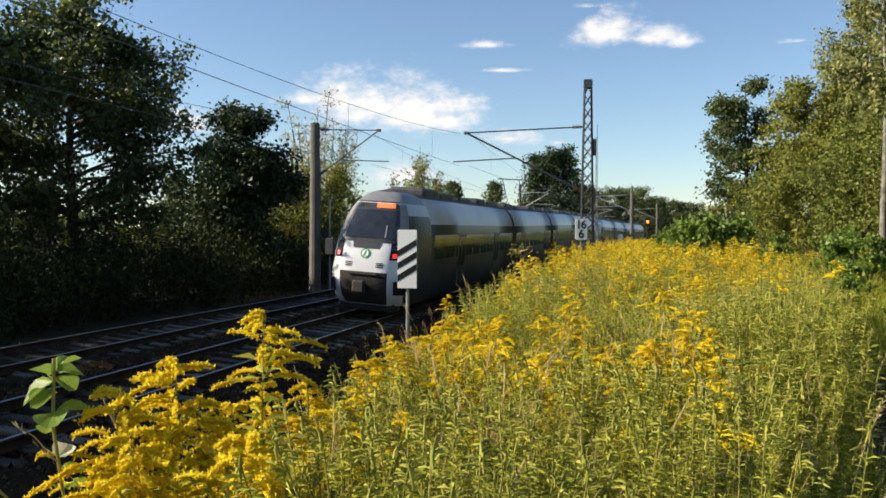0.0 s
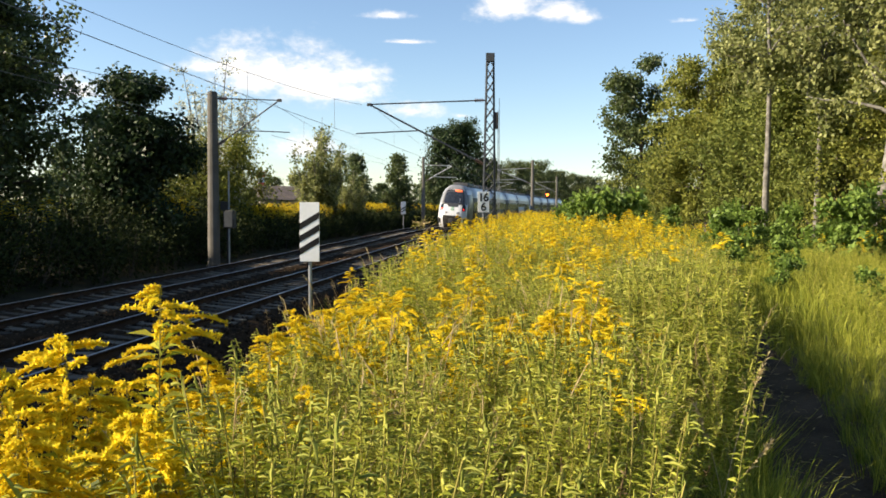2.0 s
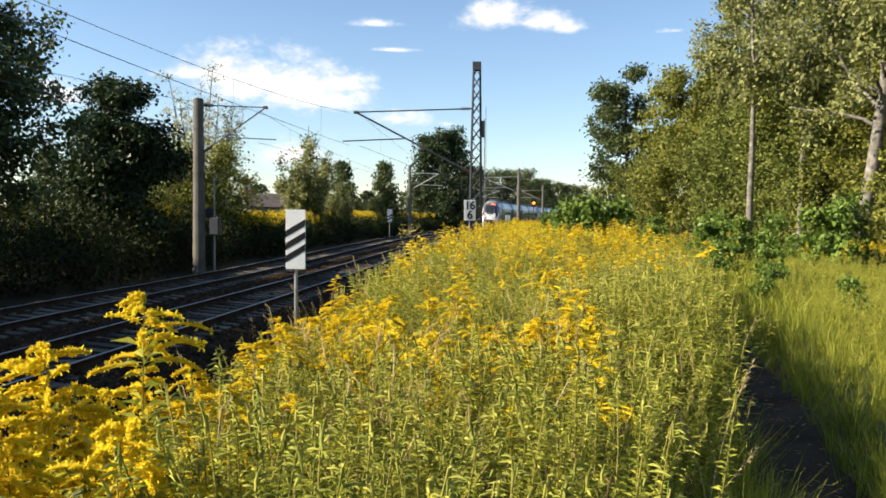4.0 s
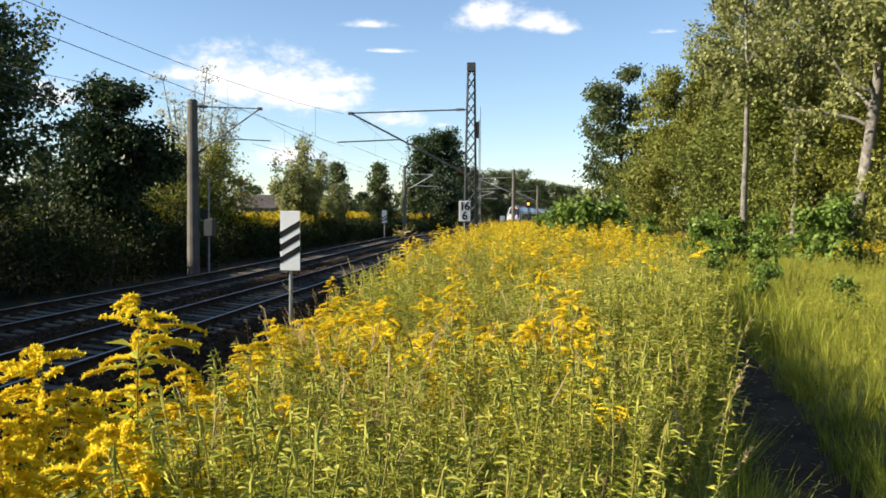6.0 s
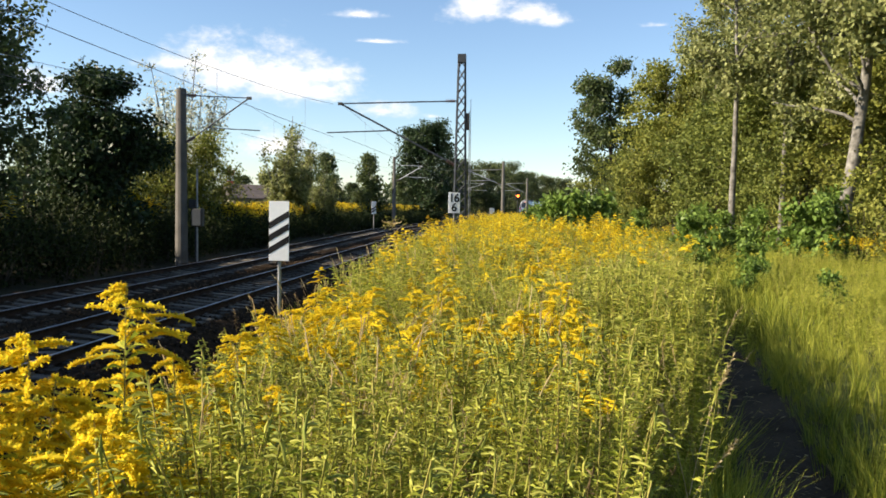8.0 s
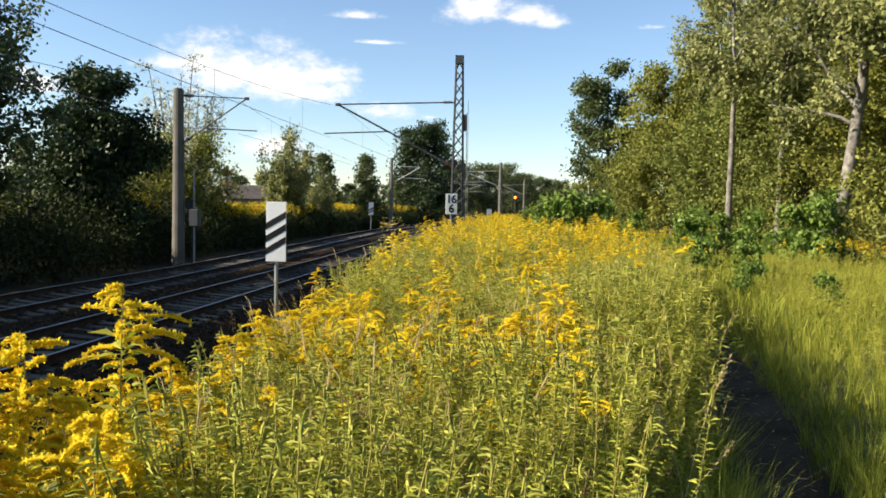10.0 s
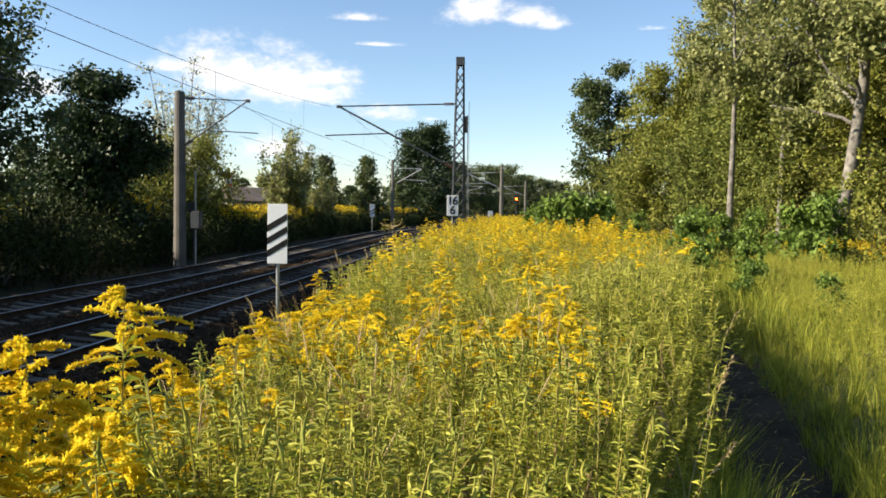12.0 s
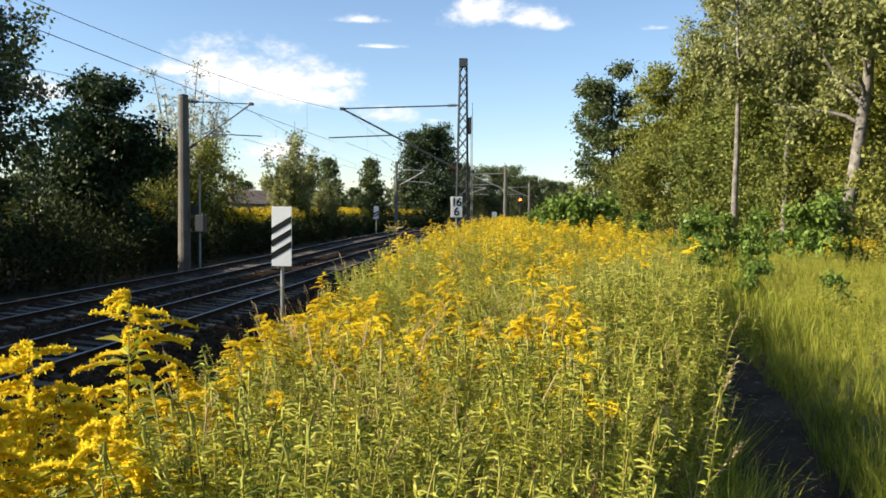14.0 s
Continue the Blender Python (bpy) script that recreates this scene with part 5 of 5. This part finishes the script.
def build_meadow():
    rng = np.random.default_rng(200)
    mats = [GR_STEM, GR_LEAF, GR_FLOWER, GR_BUD]
    near_f = [plume_template(rng, q, r) for q, r in ((0.17, 14), (0.21, 17), (0.14, 12), (0.19, 15), (0.24, 18))]
    near_b = [goldenrod_template(rng, 1.0, 150, 5, 2, 3, 0.05, 0, leaf=0.046, bud=True) for _ in range(8)]
    mid_f = [goldenrod_template(rng, 1.0, 34, 16, 3, 3, 0.105, 0, leaf=0.10, stack=1.3) for _ in range(6)]
    mid_b = [goldenrod_template(rng, 1.0, 38, 3, 2, 3, 0.08, 0, leaf=0.11, bud=True) for _ in range(6)]
    far_f = [goldenrod_template(rng, 1.0, 12, 10, 2, 3, 0.13, 0, leaf=0.13, thick=1.2, stack=1.4) for _ in range(6)]
    far_b = [goldenrod_template(rng, 1.0, 12, 2, 2, 3, 0.10, 0, leaf=0.14, bud=True) for _ in range(4)]

    def edge(s):
        """Where the stand begins above the slope."""
        return np.clip(7.35 - 0.045 * (s - 8.0), 6.75, 7.6)

    def field(x, y):
        s, u = off_line(x, y)
        right = np.where(s > 16, 12.0 + 0.03 * (s - 16), path_u(s) - 0.52 - 0.42 * smooth01((8.0 - s) / 2.0) + 0.14 * patches(x, y, 1.7, 3.0))
        return (u > edge(s) - 0.3 + 0.25 * patches(x, y, 1.4, 5.0)) & (u < right), s, u

    def height_at(x, y, s, u):
        rim = 0.04 * smooth01((u - path_u(s) + 1.3) / 0.5) * smooth01((s - 6.5) / 1.5)
        return (1.0 + 0.14 * patches(x, y, 0.8) + 0.10 * smooth01((s - 14) / 12) + rim) * (0.5 + 0.5 * smooth01((u - edge(s) + 0.35) / 0.6))

    g = Geo()
    # near stand
    x, y, d = wedge(rng, 11500, 0.95, 6.5, -42, 46)
    ok, s, u = field(x, y)
    az = np.degrees(np.arctan2(x, y))
    ok &= ~((az < -7) & (d < 4.5) & (rng.random(len(x)) < 0.40)) & ~((az > 30) & (d < 4.6)) & (patches(x, y, 2.7, 7.0) > -0.95)
    x, y, d, u, az = x[ok], y[ok], d[ok], u[ok], az[ok]
    h = height_at(x, y, s[ok], u) * rng.uniform(0.55, 1.05, len(x)) - np.where(d < 1.9, 0.10, 0.0) - np.where(az < -7, 0.15, 0.0)
    p_f = np.where(az < -7.5, 0.36, (0.01 + 0.05 * (patches(x, y, 1.3, 2.0) > 0.75) + 0.05 * (d > 4.5)) * (d > 3.0))
    fl = (rng.random(len(x)) < p_f) & (u < path_u(s[ok]) - 1.1)
    scatter(g, near_f, x[fl], y[fl], h[fl] * 1.06, rng)
    scatter(g, near_b, x[~fl], y[~fl], h[~fl], rng, lean=0.16)
    # withered stems that show between the green shoots
    x, y, d = wedge(rng, 2600, 1.6, 9.0, -8, 40)
    ok = field(x, y)[0]
    dead = [goldenrod_template(rng, 1.0, 26, 2, 2, 3, 0.04, 0, leaf=0.07, bud=True) for _ in range(4)]
    scatter(g, dead, x[ok], y[ok], rng.uniform(0.4, 0.85, ok.sum()), rng, remap=4, lean=0.22)
    mats.append(DEADSTEM)
    tagged(g.make("goldenrod_stand", mats), "green goldenrod stand with a few open yellow plumes", "goldenrod", kind="stuff")
    # middle
    g = Geo()
    x, y, d = wedge(rng, 15000, 6.5, 17, -28, 42)
    ok, s, u = field(x, y)
    x, y, d, u = x[ok], y[ok], d[ok], u[ok]
    h = height_at(x, y, s[ok], u) * rng.uniform(0.65, 1.08, len(x))
    fl = rng.random(len(x)) < 0.015 + 0.022 * (d - 6.5) + (0.18 + 0.02 * (d - 6.5)) * (patches(x, y, 0.9, 1.0) > 0.55) * np.where(u > 9.8, 0.6, 1.0)
    fl &= rng.random(len(x)) < np.where((u > path_u(s[ok]) - 1.0) & (s[ok] < 12), 0.12, 0.82)
    scatter(g, mid_f, x[fl], y[fl], h[fl] * 1.08, rng)
    scatter(g, mid_b, x[~fl], y[~fl], h[~fl], rng, lean=0.10)
    # thick growth where the stand borders the path
    s8 = rng.uniform(7.0, 16.0, 1700)
    u8 = path_u(s8) - rng.uniform(0.5, 1.25, 1700)
    h8 = HEAD0 + s8 / RAD
    x8, y8 = CENTRE[0] - np.cos(h8) * (RAD - u8), CENTRE[1] + np.sin(h8) * (RAD - u8)
    scatter(g, mid_b, x8, y8, rng.uniform(0.6, 1.08, 1700), rng, lean=0.14)
    tagged(g.make("goldenrod_field", mats), "field of goldenrod in yellow bloom", "goldenrod", kind="stuff")
    # weeds in the grass beyond the path
    xw, yw, dw = wedge(rng, 8500, 6, 30, 18, 50)
    sw, uw = off_line(xw, yw)
    kw = (uw > path_u(sw) + 1.2) & (uw < 21) & (patches(xw, yw, 0.9, 8.0) > -0.1)
    g = Geo()
    scatter(g, mid_b, xw[kw], yw[kw], rng.uniform(0.3, 0.66, kw.sum()), rng, lean=0.2)
    tagged(g.make("meadow_weeds", mats), "leafy green weeds among the meadow grass", "weeds", kind="stuff")
    # far
    g = Geo()
    x, y, d = wedge(rng, 17000, 17, 62, -6, 36)
    ok, s, u = field(x, y)
    x, y, d, u = x[ok], y[ok], d[ok], u[ok]
    h = height_at(x, y, s[ok], u) * rng.uniform(0.75, 1.1, len(x))
    fl = rng.random(len(x)) < 0.5 + 0.35 * (patches(x, y, 0.5, 1.0) > 0.2)
    scatter(g, far_f, x[fl], y[fl], h[fl] * 1.08, rng)
    scatter(g, far_b, x[~fl], y[~fl], h[~fl], rng)
    # strip along the far side of the tracks
    s2 = rng.uniform(56, 160, 2800)
    u2 = rng.uniform(-14.0, -11.3, 2800)
    hh = HEAD0 + s2 / RAD
    x2, y2 = CENTRE[0] - np.cos(hh) * (RAD - u2), CENTRE[1] + np.sin(hh) * (RAD - u2)
    scatter(g, far_f, x2, y2, rng.uniform(2.1, 2.9, len(x2)), rng)
    s2 = np.concatenate([rng.normal(46, 1.0, 150), rng.normal(33, 1.5, 12)])
    u2 = rng.normal(-13.2, 0.8, len(s2))
    hh = HEAD0 + s2 / RAD
    x2, y2 = CENTRE[0] - np.cos(hh) * (RAD - u2), CENTRE[1] + np.sin(hh) * (RAD - u2)
    scatter(g, far_f, x2, y2, rng.uniform(2.7, 3.5, len(x2)), rng)
    # strays in the right-hand grass
    x3, y3, d3 = wedge(rng, 900, 20, 44, 19, 40)
    k = patches(x3, y3, 0.5, 3.0) > 0.5
    scatter(g, far_f, x3[k], y3[k], rng.uniform(0.75, 1.0, k.sum()), rng)
    tagged(g.make("far_goldenrod", mats), "distant goldenrod in full yellow bloom", "goldenrod", kind="stuff")

    # single tall plants at the slope's edge
    single = []
    for k in range(4):
        V, F, I = plume_template(rng, (0.30, 0.24, 0.20, 0.27)[k], (36, 28, 23, 31)[k])
        t = thing("goldenrod", Matrix(), "tall goldenrod in full yellow bloom at the slope's edge", "goldenrod", "tall goldenrods")
        for nm, ids, mt in (("stem", (0,), GR_STEM), ("foliage", (1,), GR_LEAF), ("plume", (2, 3), GR_FLOWER)):
            F2 = F[np.isin(I, ids)]
            used = np.unique(F2[F2 >= 0])
            mapping = np.full(len(V), -1)
            mapping[used] = np.arange(len(used))
            np_part(nm, V[used], np.where(F2 < 0, -1, mapping[F2]), [mt], None, t)
        single.append(t)
    n = 0
    sway = np.random.default_rng(77)
    for az, d, top in TALL:
        x, y = at(az, d)
        z = gz(x, y)
        sc = top - z
        src = single[n % 4]
        m = pose(x, y, z - 0.02, sway.uniform(-1, 1), sway.uniform(-1, 1), sway.uniform(0, 360))
        if n < 4:
            o = src
            o.matrix_world = m
        else:
            o = copy_thing(src, m)
        o.scale = (sc, sc, sc)
        n += 1

    # grass
    tufts = [tuft_template(rng, 0.5, 16, 0.09) for _ in range(6)]
    wide = [tuft_template(rng, 0.42, 20, 0.25, 0.010) for _ in range(6)]
    g = Geo()
    x, y, d = wedge(rng, 5200, 1.0, 12, -45, 52)
    s, u = off_line(x, y)
    ok = (u > 8.3) & (np.abs(u - path_u(s)) > 0.36) & (u < 24)
    x, y, s, u = x[ok], y[ok], s[ok], u[ok]
    inside = u < path_u(s)
    sc = np.where(inside, rng.uniform(0.6, 1.25, len(x)), rng.uniform(0.4, 0.95, len(x)) * (0.85 + 0.2 * patches(x, y, 1.1, 6.0)))
    lane = (s > 8.0) & (u > path_u(s) - 0.8) & (u < path_u(s) + 0.45)
    sc = np.where(lane, sc * 0.45, np.where((u > path_u(s)) & (u < path_u(s) + 1.6), sc * 1.12, sc))
    scatter(g, tufts, x, y, sc, rng, lean=0.22)
    # blades that lean over the path's edge
    s4 = rng.uniform(2, 16, 900)
    u4 = path_u(s4) + rng.choice([-1, 1], 900) * rng.uniform(0.3, 0.7, 900)
    h4 = HEAD0 + s4 / RAD
    scatter(g, tufts, CENTRE[0] - np.cos(h4) * (RAD - u4), CENTRE[1] + np.sin(h4) * (RAD - u4), np.where(s4 > 8, 0.6, 1.0) * rng.uniform(0.5, 0.95, 900), rng, lean=0.25)
    tagged(g.make("meadow_grass", [GRASS]), "tall sunlit green meadow grass beside the path", "grass", kind="stuff")
    g = Geo()
    x, y, d = wedge(rng, 15000, 12, 60, 8, 52, 1.5)
    s, u = off_line(x, y)
    ok = (u > 9) & (u < 23) & ((np.abs(u - path_u(s)) > 0.4) | (s > 14))
    scatter(g, wide, x[ok], y[ok], rng.uniform(0.5, 1.15, ok.sum()) * (0.85 + 0.2 * patches(x[ok], y[ok], 0.9, 6.0)), rng, lean=0.22)
    s5 = rng.uniform(12, 60, 1500)
    u5 = rng.uniform(4.6, 6.6, 1500)
    h5 = HEAD0 + s5 / RAD
    scatter(g, wide, CENTRE[0] - np.cos(h5) * (RAD - u5), CENTRE[1] + np.sin(h5) * (RAD - u5), rng.uniform(0.4, 0.9, 1500), rng)
    # the rest of the clearing
    x, y, d = wedge(rng, 4200, 1.2, 24, 50, 325)
    s, u = off_line(x, y)
    ok = (u > 6.4) & (u < 22) & (np.abs(u - path_u(s)) > 0.45)
    scatter(g, wide, x[ok], y[ok], rng.uniform(0.5, 1.0, ok.sum()), rng, lean=0.22)
    tagged(g.make("far_meadow_grass", [GRASS]), "light green meadow grass reaching to the wood", "grass", kind="stuff")
    seeds = [seedgrass_template(rng, 1.0, 4) for _ in range(6)]
    g = Geo()
    x, y, d = wedge(rng, 950, 2.0, 16, -8, 34)
    s, u = off_line(x, y)
    ok = (u > 7.0) & (u < path_u(s) - 0.5) & (patches(x, y, 1.0, 4.0) > -0.25)
    scatter(g, seeds, x[ok], y[ok], rng.uniform(0.62, 0.95, ok.sum()), rng, lean=0.2)
    x, y, d = wedge(rng, 12, 3.9, 5.6, -2, 3)
    scatter(g, seeds, x, y, rng.uniform(0.7, 0.88, 12), rng, lean=0.08)
    s6 = rng.uniform(6.5, 12, 24)
    u6 = path_u(s6) - rng.uniform(0.45, 1.2, 24)
    h6 = HEAD0 + s6 / RAD
    scatter(g, seeds, CENTRE[0] - np.cos(h6) * (RAD - u6), CENTRE[1] + np.sin(h6) * (RAD - u6), rng.uniform(0.45, 0.8, 24), rng, lean=0.2)
    # litter trodden into the path
    s7 = rng.uniform(3, 16, 900)
    u7 = path_u(s7) + rng.normal(0, 0.22, 900)
    h7 = HEAD0 + s7 / RAD
    x7, y7 = CENTRE[0] - np.cos(h7) * (RAD - u7), CENTRE[1] + np.sin(h7) * (RAD - u7)
    P7 = np.stack([x7, y7, ground_z(x7, y7) + 0.012], -1)
    g.add(*leaves(P7, rng.normal(0, 1, (900, 3)) * np.array([1, 1, 0.08]), rng.uniform(0.02, 0.10, 900), rng.uniform(0.004, 0.012, 900), rng), 0)
    tagged(g.make("dry_grass", [STRAW]), "straw-coloured dry grass with feathery seed heads", "grass", kind="stuff")


# bearing, distance, height of the tip above the datum
TALL = [(-22.5, 2.3, 2.12), (-18, 2, 2.02), (-10.2, 1.6, 1.86), (-26.5, 2, 2), (-23.5, 1.8, 1.98), (-14, 1.9, 2), (-21.5, 1.6, 1.9), (-11.5, 1.5, 1.84), (-2, 3.2, 2),
        (-4.2, 2.9, 2.02), (-7.2, 3, 2.08), (2.6, 4, 2.02), (3.8, 3.7, 1.98), (2, 5, 2.08), (3, 5.4, 2.06), (1.4, 6.3, 2.02), (12.5, 4.4, 2.06), (13.4, 4.2, 2.02),
        (-11.6, 2.9, 2.43), (-13.4, 2.7, 2.16), (-10, 3.1, 2.14), (-17, 2.6, 2.34), (-17.4, 2.5, 2.22), (-14.2, 2.5, 2.1), (-8, 3.3, 2.12), (-5.2, 3.9, 2.1), (-3, 4.3, 2.12),
        (-16, 2, 2), (-18.8, 1.8, 1.98), (-1.5, 5.2, 2.05), (0.6, 5.6, 2), (3.2, 4.6, 2.14), (4.4, 4.4, 2.1), (2.4, 4.3, 2), (8.6, 3.9, 2.1), (10.2, 3.8, 2.12),
        (9.4, 3.6, 2.02), (16.6, 4.6, 2.14), (17.8, 4.5, 2.16), (15.4, 4.7, 2.1), (5, 6, 2.1), (1.8, 7.2, 2), (5.6, 9, 1.95), (3.4, 9.5, 1.85), (6.8, 11.5, 1.95),
        (6, 13.5, 1.9), (-12.6, 1.8, 2), (-20.4, 2.2, 2.2), (-22.8, 2.4, 2.28), (-12.4, 2.2, 2.09), (-11.4, 2, 2.02), (-18.8, 2.2, 2.14)]


def build_broadleaf():
    """A young shoot with large round leaves at the slope's edge."""
    rng = np.random.default_rng(321)
    x, y = at(-23.4, 2.4)
    z = gz(x, y)
    t = thing("bindweed_shoot", pose(x, y, z), "climbing shoot with large bright green round leaves", "plant")
    hgt = 2.36 - z
    k = np.linspace(0, 1, 8)
    P = np.stack([0.05 * np.sin(k * 5), 0.04 * np.cos(k * 4), k * hgt], -1)
    g = Geo()
    g.add(*tube(P, [0.005] * 8, 5))
    g.make("stem", [GR_STEM], t, smooth=True)
    for i in range(13):
        f = rng.uniform(0.68, 1.0)
        b = Vector([float(np.interp(f, k, P[:, c])) for c in range(3)])
        r = rng.uniform(0.026, 0.048)
        bm = bmesh.new()
        c = bm.verts.new((0, r * 0.2, -0.006))
        ring = []
        for j in range(14):
            a = 2 * math.pi * j / 14
            rr = r * (1.0 - 0.45 * math.exp(-((a - 1.5 * math.pi) / 0.5) ** 2) + 0.25 * math.exp(-((a - 0.5 * math.pi) / 0.4) ** 2))
            ring.append(bm.verts.new((rr * math.cos(a), rr * math.sin(a) + r, 0.012 * math.cos(2 * a))))
        for j in range(14):
            bm.faces.new((c, ring[j], ring[(j + 1) % 14]))
        ob = part("leaf", bm, LEAF_PALE if i % 5 == 4 else LEAF_FRESH, t)
        ob.matrix_local = Matrix.Translation(b) @ Euler((rng.uniform(-0.9, 0.6), rng.uniform(-0.5, 0.5), rng.uniform(0, 6.28))).to_matrix().to_4x4()


def build_dry_stalks():
    """Bent straw stalks by the path and a dried weed on the slope's edge."""
    rng = np.random.default_rng(404)
    for az, d, hgt, lx, ly in ((27.2, 3.7, 0.98, 0.25, 0.1), (28.6, 3.4, 0.82, -0.12, 0.05), (30.5, 3.0, 0.55, 0.05, 0.02), (25.4, 3.1, 0.75, 0.2, -0.1), (31.6, 2.8, 0.5, 0.3, 0.1), (22.0, 3.0, 0.8, 0.1, 0.0)):
        x, y = at(az, d)
        t = thing("dry_stalk", pose(x, y, gz(x, y) - 0.02), "bent straw-coloured dry grass stalk beside the path", "grass", "dry stalks")
        k = np.linspace(0, 1, 7)
        P = np.stack([lx * k ** 1.5, ly * k ** 1.5, hgt * k - 0.12 * hgt * k ** 4], -1)
        g = Geo()
        g.add(*tube(P, np.linspace(0.0035, 0.0015, 7), 5))
        g.make("stalk", [STRAW], t, smooth=True)
        g = Geo()
        m = 46
        e = P[-1] - P[-2]
        e /= np.linalg.norm(e)
        f = rng.random(m)
        c = P[-1] + e * (0.16 * (f - 0.3))[:, None]
        g.add(*leaves(c, e + rng.normal(0, 0.35, (m, 3)), 0.035, 0.007, rng, 0.3))
        g.make("seed_head", [STRAW], t)
    x, y = at(7.4, 15.5)
    wood, leaf = tree_parts(505, height=1.55, crown=0.34, base=0.9, trunk_r=0.012, n_limbs=14, n_leaf=110, leaf_len=0.055, clump=0.05, twigs=2)
    t = thing("dried_weed", pose(x, y, gz(x, y) - 0.05), "dried brown branching weed at the slope's edge", "weed")
    wood.make("stem", [STRAW], t)
    leaf.make("foliage", [GR_STEM], t)


build_ground()
build_overhead()
build_signs()
build_train()
build_left_trees()
build_left_hedge()
build_right_wood()
build_house()
build_meadow()
build_broadleaf()
build_dry_stalks()
build_stones()
build_track(0.0, "canted ballasted track with concrete sleepers, nearer line")
build_track(FAR_U, "canted ballasted track with concrete sleepers, farther line")
motions()
